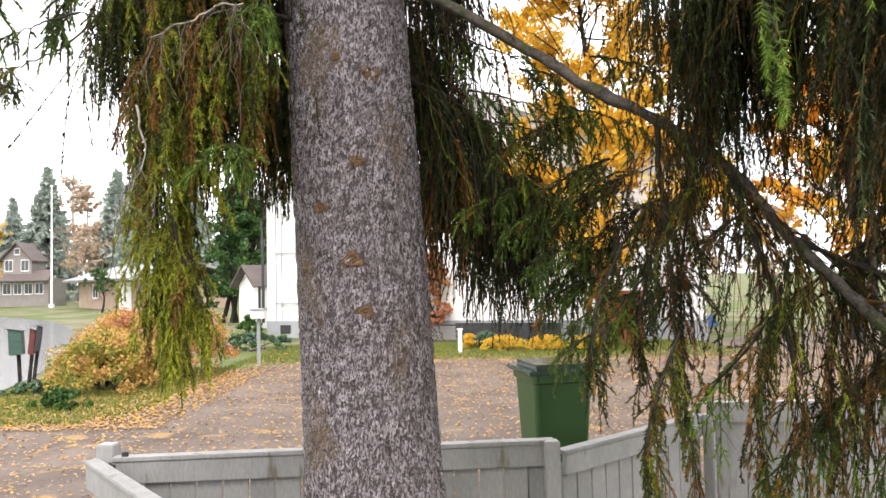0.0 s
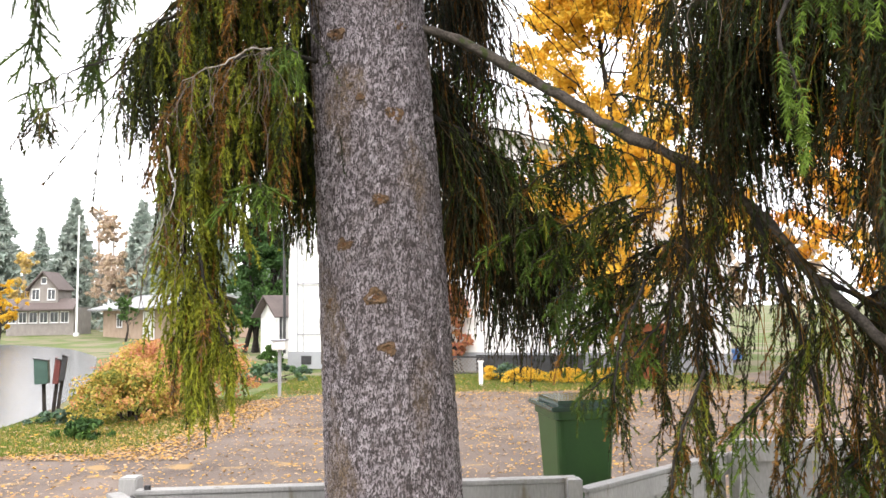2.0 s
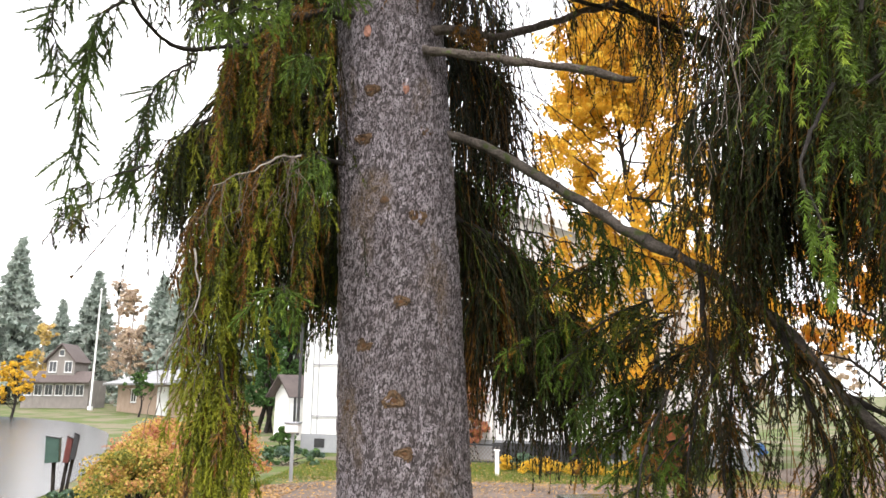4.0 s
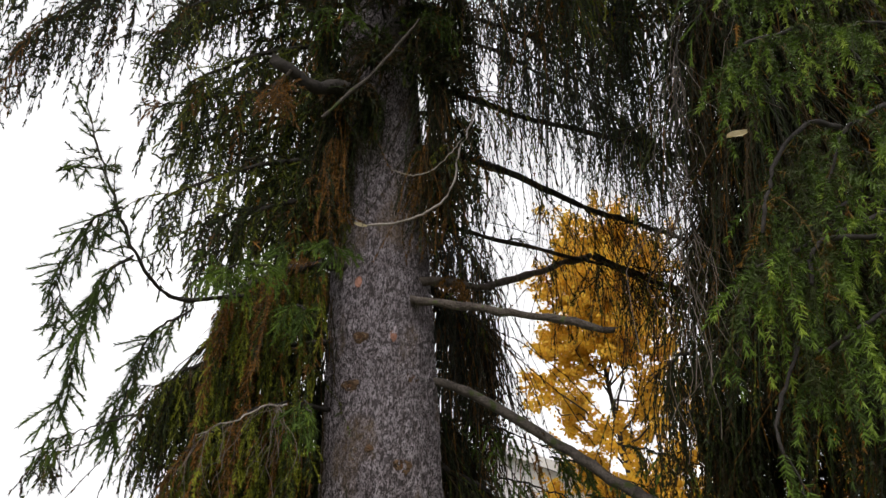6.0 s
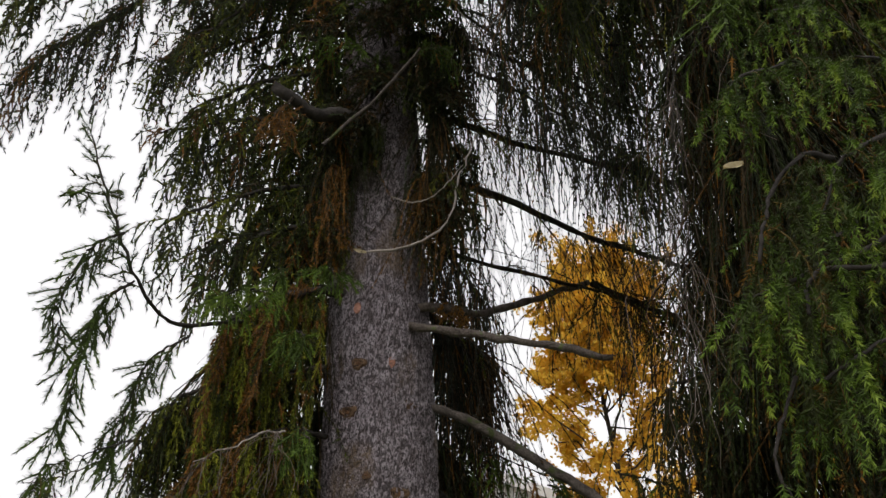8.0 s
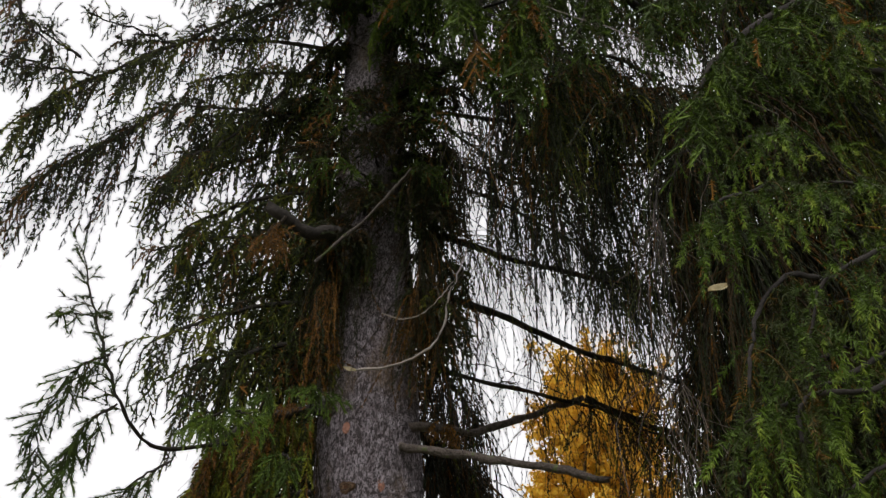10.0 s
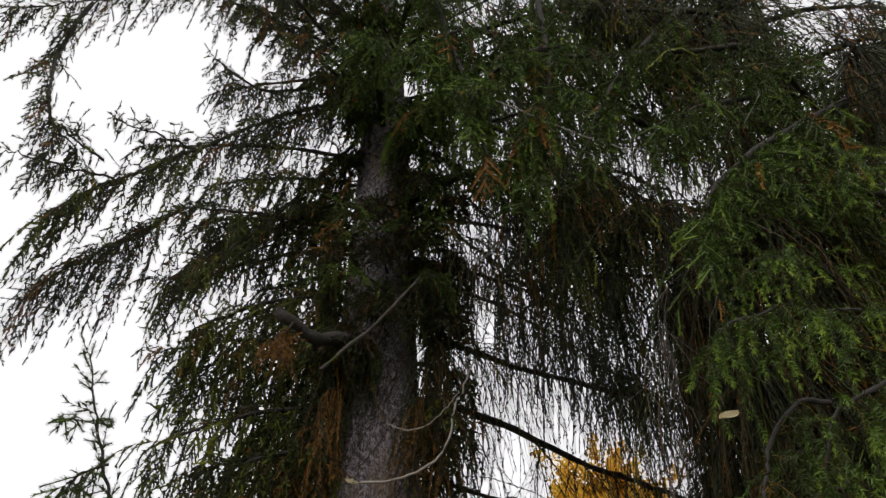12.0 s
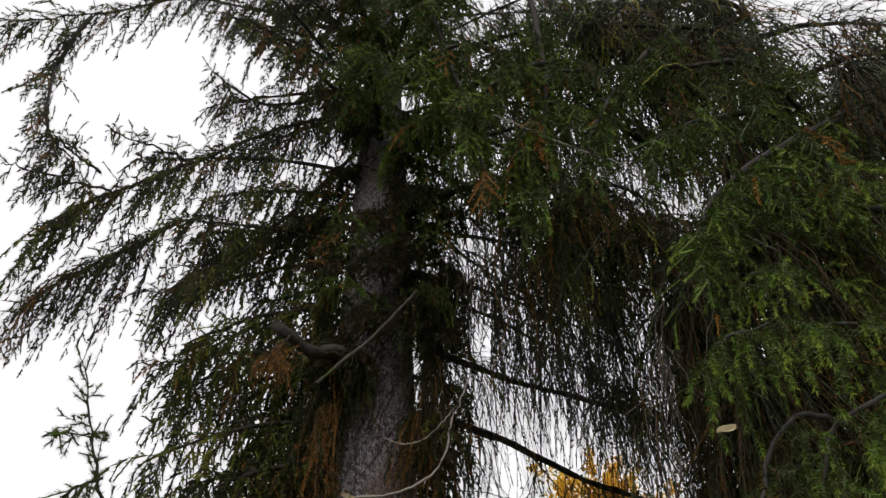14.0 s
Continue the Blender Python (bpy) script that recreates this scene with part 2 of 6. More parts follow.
    cracked = maths("MULTIPLY", maths("MAXIMUM", maths("MAXIMUM", maths("MAXIMUM", edge_soft, hair_soft), maths("MULTIPLY", seam.outputs[0], 0.55)), upright), 0.88)
    mx = n.new("ShaderNodeMix")
    mx.data_type = "RGBA"
    l.new(cracked, mx.inputs[0])
    l.new(plates.outputs[0], mx.inputs[6])
    mx.inputs[7].default_value = (0.032, 0.024, 0.024, 1)
    th = ramp(n, [(0.55, (0, 0, 0)), (0.65, (1, 1, 1))])
    l.new(big.outputs[0], th.inputs[0])
    lich = ramp(n, [(0.38, (0.07, 0.045, 0.03)), (0.62, (0.3, 0.21, 0.13))])
    l.new(small.outputs[0], lich.inputs[0])
    mx2 = n.new("ShaderNodeMix")
    mx2.data_type = "RGBA"
    l.new(maths("MULTIPLY", th.outputs[0], maths("MULTIPLY_ADD", sep.outputs[2], 0.5, 0.3)), mx2.inputs[0])
    l.new(mx.outputs[2], mx2.inputs[6])
    l.new(lich.outputs[0], mx2.inputs[7])
    l.new(mx2.outputs[2], b.inputs["Base Color"])
    b.inputs["Roughness"].default_value, b.inputs["Specular IOR Level"].default_value = 0.65, 0.3
    bp = n.new("ShaderNodeBump")
    bp.inputs["Strength"].default_value, bp.inputs["Distance"].default_value = 1.0, 0.02
    height = maths("SUBTRACT", maths("MULTIPLY_ADD", sep.outputs[0], 0.3, maths("MULTIPLY", small.outputs[0], 0.5)), maths("MULTIPLY", cracked, 0.9))
    l.new(height, bp.inputs["Height"])
    l.new(bp.outputs[0], b.inputs["Normal"])
    return m


BARK = bark_material()


# ---- building helpers ----
def part(name, bm, material, parent=None, label="", smooth=False):
    """Links a bmesh as one mesh object under a thing or a part."""
    me = bpy.data.meshes.new(name)
    bm.normal_update()
    bm.to_mesh(me)
    bm.free()
    me.materials.append(material)
    if smooth:
        me.shade_smooth()
    ob = new(name, me)
    ob.parent = parent
    return tagged(ob, label)


def thing(name, place, label, category, group="", kind="", turn=0.0):
    ob = new(name)
    ob.matrix_basis = pose(*place, 0, 0, turn)
    return tagged(ob, label, category, group, kind)


def block(size, centre=(0, 0, 0), bevel=0.0, bm=None, turn=None):
    """A box with rounded edges, added to bm."""
    bm = bm or bmesh.new()
    m = Matrix.Translation(centre) @ (turn or Matrix()) @ Matrix.Diagonal((*size, 1))
    made = bmesh.ops.create_cube(bm, size=1, matrix=m)
    if bevel:
        edges = list({e for v in made["verts"] for e in v.link_edges})
        bmesh.ops.bevel(bm, geom=edges, offset=bevel, segments=2, affect="EDGES")
    return bm


def rod(r0, r1, h, centre=(0, 0, 0), sides=14, bm=None, turn=None):
    bm = bm or bmesh.new()
    m = Matrix.Translation(centre) @ (turn or Matrix())
    bmesh.ops.create_cone(bm, cap_ends=True, segments=sides, radius1=r0, radius2=r1, depth=h, matrix=m)
    return bm


def prism(outline, depth, bm=None):
    """An outline in x and z, drawn out along y by depth."""
    bm = bm or bmesh.new()
    front = [bm.verts.new((x, 0, z)) for x, z in outline]
    back = [bm.verts.new((x, depth, z)) for x, z in outline]
    bm.faces.new(front)
    bm.faces.new(back[::-1])
    for i in range(len(outline)):
        j = (i + 1) % len(outline)
        bm.faces.new((front[j], front[i], back[i], back[j]))
    bmesh.ops.recalc_face_normals(bm, faces=bm.faces)
    return bm


def tri_object(name, v, f, material, parent=None, label="", attr=None, attr_name="tint", smooth=False):
    """A mesh object from arrays of vertices and triangles."""
    me = bpy.data.meshes.new(name)
    me.vertices.add(len(v))
    me.vertices.foreach_set("co", np.ascontiguousarray(v, dtype=np.float32).ravel())
    me.loops.add(3 * len(f))
    me.loops.foreach_set("vertex_index", np.ascontiguousarray(f, dtype=np.int32).ravel())
    me.polygons.add(len(f))
    me.polygons.foreach_set("loop_start", np.arange(0, 3 * len(f), 3, dtype=np.int32))
    if attr is not None:
        a = me.attributes.new(attr_name, "FLOAT", "POINT")
        a.data.foreach_set("value", np.ascontiguousarray(attr, dtype=np.float32))
    me.update(calc_edges=True)
    if smooth:
        me.shade_smooth()
    me.materials.append(material)
    ob = new(name, me)
    ob.parent = parent
    return tagged(ob, label)


def unit(a):
    return a / np.maximum(np.linalg.norm(a, axis=-1, keepdims=True), 1e-9)


def smooth_line(points, count):
    """A smooth line through a few points."""
    p = np.array(points, float)
    p = np.vstack([2 * p[0] - p[1], p, 2 * p[-1] - p[-2]])
    out = []
    for s in np.linspace(0, len(points) - 1 - 1e-6, count):
        i, u = int(s), s - int(s)
        a, b, c, d = p[i:i + 4]
        out.append(0.5 * (2 * b + (c - a) * u + (2 * a - 5 * b + 4 * c - d) * u * u + (3 * b - a - 3 * c + d) * u ** 3))
    return np.array(out)


def tubes(lines, r0, r1, sides=3, cap=False):
    """Tapered tubes along lines, an array of N lines with K points."""
    N, K, _ = lines.shape
    t = unit(np.gradient(lines, axis=1))
    up = np.where(np.abs(t[..., 2:3]) > 0.9, np.array([1.0, 0.2, 0]), np.array([0, 0, 1.0]))
    a = unit(np.cross(t, up))
    b = np.cross(t, a)
    r = (np.asarray(r0).reshape(-1, 1) * (1 - np.linspace(0, 1, K)) + np.asarray(r1).reshape(-1, 1) * np.linspace(0, 1, K)) * np.ones((N, 1))
    ang = np.arange(sides) * 2 * np.pi / sides
    v = lines[:, :, None] + r[:, :, None, None] * (a[:, :, None] * np.cos(ang)[:, None] + b[:, :, None] * np.sin(ang)[:, None])
    idx = np.arange(N * K * sides).reshape(N, K, sides)
    nxt = np.roll(idx, -1, axis=2)
    q = np.stack([idx[:, :-1], nxt[:, :-1], nxt[:, 1:], idx[:, 1:]], -1).reshape(-1, 4)
    f = np.vstack([q[:, [0, 1, 2]], q[:, [0, 2, 3]]])
    if cap:
        ends = [[idx[n, K - 1, 0], idx[n, K - 1, i], idx[n, K - 1, i + 1]] for n in range(N) for i in range(1, sides - 1)]
        f = np.vstack([f, np.array(ends)])
    return v.reshape(-1, 3), f


def droop(rng, starts, ways, lengths, count, pull, wobble):
    """Twigs that start along their ways and bend down under their weight, some more than others."""
    pull = np.clip(pull * rng.uniform(0.45, 1.5, (len(starts), 1)), -0.5, 0.92)
    p, d, pts = starts, unit(ways), [starts]
    step = (lengths / (count - 1))[:, None]
    for _ in range(count - 1):
        d = unit(d * (1 - pull) + np.array([0, 0, -1.0]) * pull + rng.normal(0, wobble, p.shape))
        p = p + d * step
        pts.append(p)
    return np.stack(pts, 1)


def on_lines(lines, which, u):
    """Points and directions at u (0 to 1) on the lines picked by which."""
    K = lines.shape[1]
    s = np.clip(u, 0, 0.9999) * (K - 1)
    i = s.astype(int)
    w = (s - i)[:, None]
    a, b = lines[which, i], lines[which, i + 1]
    return a * (1 - w) + b * w, unit(b - a)


def needles(rng, lines, lengths, tint, per_metre, size, width, lean=0.65):
    """Needles all round twigs: one slim triangle each."""
    which = np.repeat(np.arange(len(lines)), np.maximum((lengths * per_metre * 0.85).astype(int), 3))
    p, t = on_lines(lines, which, rng.random(len(which)) ** 0.9)
    side = unit(np.cross(t, rng.normal(0, 1, p.shape)))
    way = unit(t * np.cos(lean) + side * np.sin(lean) + rng.normal(0, 0.12, p.shape))
    wide = unit(np.cross(way, rng.normal(0, 1, p.shape))) * (width * 0.56)
    tip = p + way * (size * rng.uniform(0.7, 1.15, len(p)))[:, None]
    v = np.stack([p - wide, p + wide, tip], 1).reshape(-1, 3)
    return v, np.arange(len(v)).reshape(-1, 3), np.repeat(tint[which], 3)


def gather(pieces):
    """Joins (vertices, triangles, tint) into one."""
    vs, fs, ts, n = [], [], [], 0
    for v, f, t in pieces:
        vs.append(v), fs.append(f + n), ts.append(t)
        n += len(v)
    return np.vstack(vs), np.vstack(fs), np.concatenate(ts)


# ---- ground, street, driveway ----
def sheet(name, outline, z, material, label, category):
    bm = bmesh.new()
    vs = [bm.verts.new((x, y, z)) for x, y in outline]
    bmesh.ops.triangulate(bm, faces=[bm.faces.new(vs)])
    if sum(f.normal.z for f in bm.faces) < 0:
        bmesh.ops.reverse_faces(bm, faces=bm.faces)
    for f in bm.faces:
        f.normal_update()
        if f.normal.z < 0:
            f.normal_flip()
    ob = part(name, bm, material)
    return tagged(ob, label, category, kind="structure")


ground_bm = bmesh.new()
bmesh.ops.create_grid(ground_bm, x_segments=60, y_segments=60, size=1500)
tagged(part("ground", ground_bm, LAWN), "flat autumn lawn with scattered yellow leaves", "ground", kind="structure")
edge = smooth_line([(-5.5, 3, 0), (-6.6, 8.5, 0), (-7.2, 12.5, 0), (-9.3, 18, 0), (-12.2, 24, 0), (-15.5, 30, 0), (-22, 38, 0), (-33, 45, 0), (-60, 55, 0)], 50)
far_side = smooth_line([(-12.5, 1, 0), (-13.5, 9, 0), (-14.5, 14, 0), (-17.5, 20, 0), (-21, 25, 0), (-25, 30, 0), (-31, 34.5, 0), (-41, 38.5, 0), (-62, 46, 0)], 50)
sheet("road", [(x, y) for x, y, _ in edge] + [(x, y) for x, y, _ in far_side[::-1]], 0.012, TARMAC, "wet grey asphalt street that bends away", "road")
sheet("driveway", [(-5.6, 2.0), (-6.6, 8.0), (-6.4, 8.45), (-4.9, 8.6), (-4.0, 8.8), (-3.7, 10.2), (-4.1, 12.4), (-4.05, 13.7), (-2.8, 14.6), (-0.5, 14.7), (1.3, 14.5), (4.0, 15.2), (9.0, 20.0), (20, 24), (20, 4.0), (9, 3.9), (2, 3.9), (-1.5, 2.0)],
      0.02, GRAVEL, "brown gravel driveway strewn with fallen leaves", "driveway")


def scatter_leaves(name, count, box, size, seed, inside, label):
    """Fallen leaves lying on the ground, each a bent pair of triangles."""
    rng = np.random.default_rng(seed)
    p = np.column_stack([rng.uniform(box[0], box[1], count), rng.uniform(box[2], box[3], count)])
    p = p[[inside(x, y) for x, y in p]]
    n = len(p)
    a, s = rng.uniform(0, 6.3, n), size * rng.uniform(0.6, 1.3, n)
    d = np.column_stack([np.cos(a), np.sin(a), rng.normal(0, 0.15, n)]) * s[:, None]
    e = np.column_stack([-np.sin(a), np.cos(a), rng.normal(0, 0.25, n)]) * (s * 0.6)[:, None]
    c = np.column_stack([p, np.full(n, 0.026) + rng.uniform(0.004, 0.02, n)])
    v = np.stack([c - d, c - e * 0.9 + d * 0.1, c + d, c + e + np.array([0, 0, 0.006])], 1).reshape(-1, 3)
    v[:, 2] = np.maximum(v[:, 2], 0.024)
    q = np.arange(n)[:, None] * 4
    f = np.vstack([q + [0, 1, 2], q + [0, 2, 3]])
    ob = tri_object(name, v, f, FALLEN, None, "", np.repeat(rng.random(n), 4))
    return tagged(ob, label, "fallen leaves", kind="stuff")


def on_drive(x, y):
    return not (x < -3.8 and y > 8.5)


scatter_leaves("fallen_leaves", 34000, (-6, 12, 3.2, 15.0), 0.022, 3, on_drive, "yellow and tan fallen birch leaves lying on the driveway")


scatter_leaves("leaf_litter", 6500, (-7.0, -3.6, 8.3, 13.5), 0.026, 8, lambda x, y: x > -6.4 - 0.1 * (y - 8.5), "yellow and tan leaves lying in the verge grass")
scatter_leaves("leaf_litter", 6000, (-5.3, -3.2, 8.2, 13.6), 0.024, 10, lambda x, y: True, "tan leaves heaped along the driveway's edge")
scatter_leaves("leaf_litter", 2600, (-4.2, 6.0, 13.4, 18.3), 0.03, 9, lambda x, y: True, "scattered yellow leaves lying on the lawn")


def tufts(name, count, box, height, seed, material, inside, label, category, spread=0.35):
    rng = np.random.default_rng(seed)
    p = np.column_stack([rng.uniform(box[0], box[1], count), rng.uniform(box[2], box[3], count), np.zeros(count)])
    p = p[[inside(x, y) for x, y, _ in p]]
    n = len(p)
    way = np.column_stack([rng.normal(0, spread, (n, 2)), np.ones(n)]) * (height * rng.uniform(0.5, 1.2, n))[:, None]
    side = unit(np.cross(way, rng.normal(0, 1, (n, 3)))) * height * 0.07
    v = np.stack([p - side, p + side, p + way], 1).reshape(-1, 3)
    ob = tri_object(name, v, np.arange(3 * n).reshape(-1, 3), material, None, "", np.repeat(rng.random(n), 3))
    return tagged(ob, label, category, kind="stuff")


tufts("grass", 26000, (-7.0, -3.9, 8.5, 14), 0.09, 4, GRASS, lambda x, y: x > -6.5 - 0.1 * (y - 8.5) and not (y < 8.9 and x > -4.2), "short yellowing grass on the verge", "grass")
tufts("lawn_grass", 46000, (-4.2, 6, 13.6, 18.5), 0.08, 5, GRASS, lambda x, y: y > 14.75 - 0.12 * max(0, x - 1) or x < -4, "short green lawn in front of the house", "grass")


# ---- the big spruce ----
def trunk_mesh(name, axis, radius, z0, z1, rows, cols, parent, material, seed, relief=0.008):
    """A trunk of overlapping bark plates; axis(z) gives x and y, radius(z) the half width."""
    rng = np.random.default_rng(seed)
    zs = np.linspace(z0, z1, rows)
    th = np.arange(cols) * 2 * np.pi / cols
    Z, T = np.meshgrid(zs, th, indexing="ij")
    R = radius(Z)
    cw, ch = 0.026, 0.055
    nu, nv = int(2 * np.pi * 0.24 / cw), int((z1 - z0) / ch) + 3
    ju, jv, tone = rng.random((nv, nu)), rng.random((nv, nu)), rng.random((nv, nu))
    warp = 0.35 * np.sin(T * 7 + Z * 9) + 0.3 * np.sin(T * 13 - Z * 17)
    U = T / (2 * np.pi) * nu + warp
    V = (Z - z0) / ch + 0.4 * np.sin(T * 9 + Z * 5)
    iu, iv = np.floor(U).astype(int), np.floor(V).astype(int)
    best, second, bt = np.full(Z.shape, 9.0), np.full(Z.shape, 9.0), np.zeros(Z.shape)
    for a in (-1, 0, 1):
        for b in (-1, 0, 1):
            cu, cv = iu + a, np.clip(iv + b, 0, nv - 1)
            k = (cv, cu % nu)
            d = np.hypot(U - cu - ju[k], V - (iv + b) - jv[k])
            closer = d < best
            second = np.where(closer, best, np.minimum(second, d))
            bt = np.where(closer, tone[k], bt)
            best = np.minimum(best, d)
    gap = np.clip((second - best) * 4.0, 0, 1)
    broad = np.sin(T * 3 + Z * 1.3) * 0.5 + np.sin(T * 5 - Z * 2.1) * 0.35
    high = relief * (0.55 * gap + 0.75 * bt * gap) + 0.004 * broad + rng.normal(0, 0.0008, Z.shape)
    X, Y = axis(Z)
    v = np.stack([X + (R + high) * np.cos(T), Y + (R + high) * np.sin(T), Z], -1).reshape(-1, 3)
    idx = np.arange(rows * cols).reshape(rows, cols)
    nx = np.roll(idx, -1, axis=1)
    q = np.stack([idx[:-1], nx[:-1], nx[1:], idx[1:]], -1).reshape(-1, 4)
    f = np.vstack([q[:, [0, 1, 2]], q[:, [0, 2, 3]]])
    plate = np.clip(0.12 + 0.75 * gap * (0.35 + 0.65 * bt) + rng.normal(0, 0.05, Z.shape), 0, 1)
    return tri_object(name, v, f, material, parent, "", plate.ravel(), "plate", smooth=False)


def spruce_axis(z):
    return -0.225 - 0.034 * z - 0.0035 * z * z, 2.80 + 0.0 * z


def spruce_radius(z):
    return 0.245 - 0.0135 * (z - 1) + 0.10 * np.exp(-np.maximum(z, 0) * 3.2) - 0.0006 * (z - 1) ** 2 * (z > 1)


spruce = thing("spruce_tree", (0, 0, 0), "tall old spruce with scaly grey bark and long drooping branches", "tree")
trunk_mesh("trunk", spruce_axis, spruce_radius, 0.0, 5.2, 640, 180, spruce, BARK, 11, 0.008)
trunk_mesh("upper_trunk", spruce_axis, lambda z: np.maximum(spruce_radius(z), 0.03), 5.2, 13.5, 260, 50, spruce, BARK, 12)


def knot(z, dx, size, parent, seed, scar=False):
    """A healed branch scar on the bark: a raised lichened ring with a dark core."""
    rng = random.Random(seed)
    ax, ay = spruce_axis(z)
    r = spruce_radius(z) + 0.006
    y = ay - math.sqrt(max(r * r - dx * dx, 0.0004))
    way = Vector((dx, y - ay, 0)).normalized()
    turn = way.to_track_quat("Z", "Y").to_matrix().to_4x4()
    base = Matrix.Translation((ax + dx, y, z)) @ turn
    bm = bmesh.new()
    if scar:
        bmesh.ops.create_icosphere(bm, subdivisions=3, radius=size, matrix=base @ Matrix.Diagonal((0.6, 1, 0.16, 1)))
        for v in bm.verts:
            v.co += Vector([rng.uniform(-1, 1) * size * 0.07 for _ in range(3)])
        return part("scar", bm, SCAR, parent, "pink patch of bare bark")
    rings, sides = 7, 22
    grid = []
    for i in range(rings):
        u = i / (rings - 1)
        row = []
        for j in range(sides):
            a = 2 * math.pi * j / sides
            rr = size * (0.15 + 0.95 * u) * (1 + 0.16 * math.sin(3 * a + seed) + rng.uniform(-0.12, 0.12))
            h = size * (0.16 * math.exp(-((u - 0.45) / 0.12) ** 2) + 0.12 * math.exp(-((u - 0.8) / 0.1) ** 2) - 0.4 * max(0.0, u - 0.8) / 0.2 + rng.uniform(-0.05, 0.05))
            row.append(bm.verts.new(base @ Vector((rr * math.cos(a) * 1.1, rr * math.sin(a) * 0.85, h))))
        grid.append(row)
    for i in range(rings - 1):
        for j in range(sides):
            bm.faces.new((grid[i][j], grid[i][(j + 1) % sides], grid[i + 1][(j + 1) % sides], grid[i + 1][j]))
    ob = part("knot", bm, LICHEN, parent, "lichened branch scar with a dark core")
    core = bmesh.new()
    bmesh.ops.create_icosphere(core, subdivisions=2, radius=size * 0.34, matrix=base @ Matrix.Diagonal((1.1, 0.8, 0.2, 1)))
    for v in core.verts:
        v.co += Vector([rng.uniform(-1, 1) * size * 0.05 for _ in range(3)])
    part("core", core, KNOT_CORE, ob)
    return ob


for i, (z, dx, size) in enumerate([(2.36, 0.10, 0.042), (2.045, 0.03, 0.034), (1.89, -0.11, 0.036), (1.70, -0.005, 0.046), (1.68, -0.18, 0.03), (1.52, 0.03, 0.036),
                                   (2.66, -0.10, 0.04), (2.855, -0.06, 0.036), (2.70, 0.14, 0.03), (2.42, -0.02, 0.02)]):
    knot(z, dx, size * 0.8, spruce, i)
for i, (z, dx, size) in enumerate([(3.10, -0.07, 0.026), (2.86, 0.07, 0.024)]):
    knot(z, dx, size, spruce, 20 + i, True)

limb_count, limb_line = [0], [None]
HIGH = dict(per_metre=64, size=0.024, width=0.008, core=0.0042)
MID = dict(per_metre=380, size=0.019, width=0.0038)
FAR = dict(per_metre=72, size=0.018, width=0.0072, core=0.0034)
SHADE = dict(per_metre=170, size=0.017, width=0.0048, core=0.0017)


def limb(tree, points, r0, r1, twigs=24, strands=6, u0=0.25, reach=0.3, length=(0.25, 0.6), tint=0.45, spread=0.22, per_metre=250, size=0.018, width=0.0046,
         side_shoots=2, pull=0.35, needled=NEEDLES, bark=LIMB_BARK, broken=False, bare=0.0, label="", lift=0.0, tuft=0.07, wander=0.01, stem=0.0016, taper=0.0, fan=0.5, rust=0.0, lean=0.55, core=0.0):
    """A limb and, hung along it, twigs with drooping strands full of needles."""
    limb_count[0] += 1
    rng = np.random.default_rng(100 + limb_count[0])
    count = 30
    line = smooth_line(points, count)
    line[1:-1] += rng.normal(0, wander, (count - 2, 3)) * np.linspace(0.3, 1, count - 2)[:, None]
    line = (line + np.vstack([line[:1], line[:-1]]) + np.vstack([line[1:], line[-1:]])) / 3 if wander > 0.004 else line
    limb_line[0] = line
    v, f = tubes(line[None], [r0], [r1], 9, True)
    bump = np.array([noise.noise(Vector(p * 22)) for p in v])
    radial = v - np.repeat(line, 9, axis=0)
    coarse = np.array([noise.noise(Vector(p * 9)) for p in v])
    v = v + radial * (0.32 * bump + 0.3 * coarse)[:, None]
    if broken:
        last = slice(len(v) - 9, len(v))
        v[last] += unit(line[-1] - line[-2]) * rng.uniform(-0.02, 0.05, (9, 1))
    ob = tri_object("limb", v, f, bark, tree, label, smooth=True)
    if not twigs:
        return ob
    u = u0 + (1 - u0) * rng.random(twigs) ** 0.9
    u[: max(1, twigs // 12)] = 0.995
    p, t = on_lines(line[None], np.zeros(twigs, int), u)
    across = unit(np.cross(t, np.array([0, 0, 1.0]))) * np.where(rng.random(twigs) < 0.5, -1, 1)[:, None]
    way = unit(across * 0.8 + t * 0.7 + np.array([0, 0, lift]) + rng.normal(0, 0.25, p.shape))
    far = reach * rng.uniform(0.25, 1.1, twigs) * (1.1 - 0.55 * u)
    fine = per_metre > 200
    branch = droop(rng, p, way, far, 6 if fine else 4, 0.16 if fine else 0.25, 0.08)
    n = twigs * strands
    which = np.repeat(np.arange(twigs), strands)
    sp, st = on_lines(branch, which, rng.uniform(0.1, 1, n))
    twig_tint = np.clip(rng.normal(tint, spread * 0.7, twigs), 0, 0.93)
    twig_tint = np.where(rng.random(twigs) < rust, rng.uniform(0.8, 0.92, twigs), twig_tint)
    stint = np.clip(twig_tint[which] + rng.normal(0, spread * 0.4, n), 0, 0.94)
    sideways = unit(np.cross(st, np.array([0, 0, 1.0]))) * np.where(rng.random(n) < 0.5, -1, 1)[:, None]
    way = unit(st * 0.7 + sideways * fan + rng.normal(0, 0.25, sp.shape) + np.array([0, 0, -0.15]))
    ln = (length[0] + (length[1] - length[0]) * rng.random(n) ** 1.35) * (1 - taper * u[which])
    hang = droop(rng, sp, way, ln, 6 if fine else 5, pull if fine else min(1.3 * pull, 0.8), 0.15) if bare < 0.9 else droop(rng, sp, way, ln, 11, pull * 0.6, 0.24)
    live = rng.random(n) >= bare
    pieces = []
    twig_tone = 1.15 if tint > 0.95 else 0.7
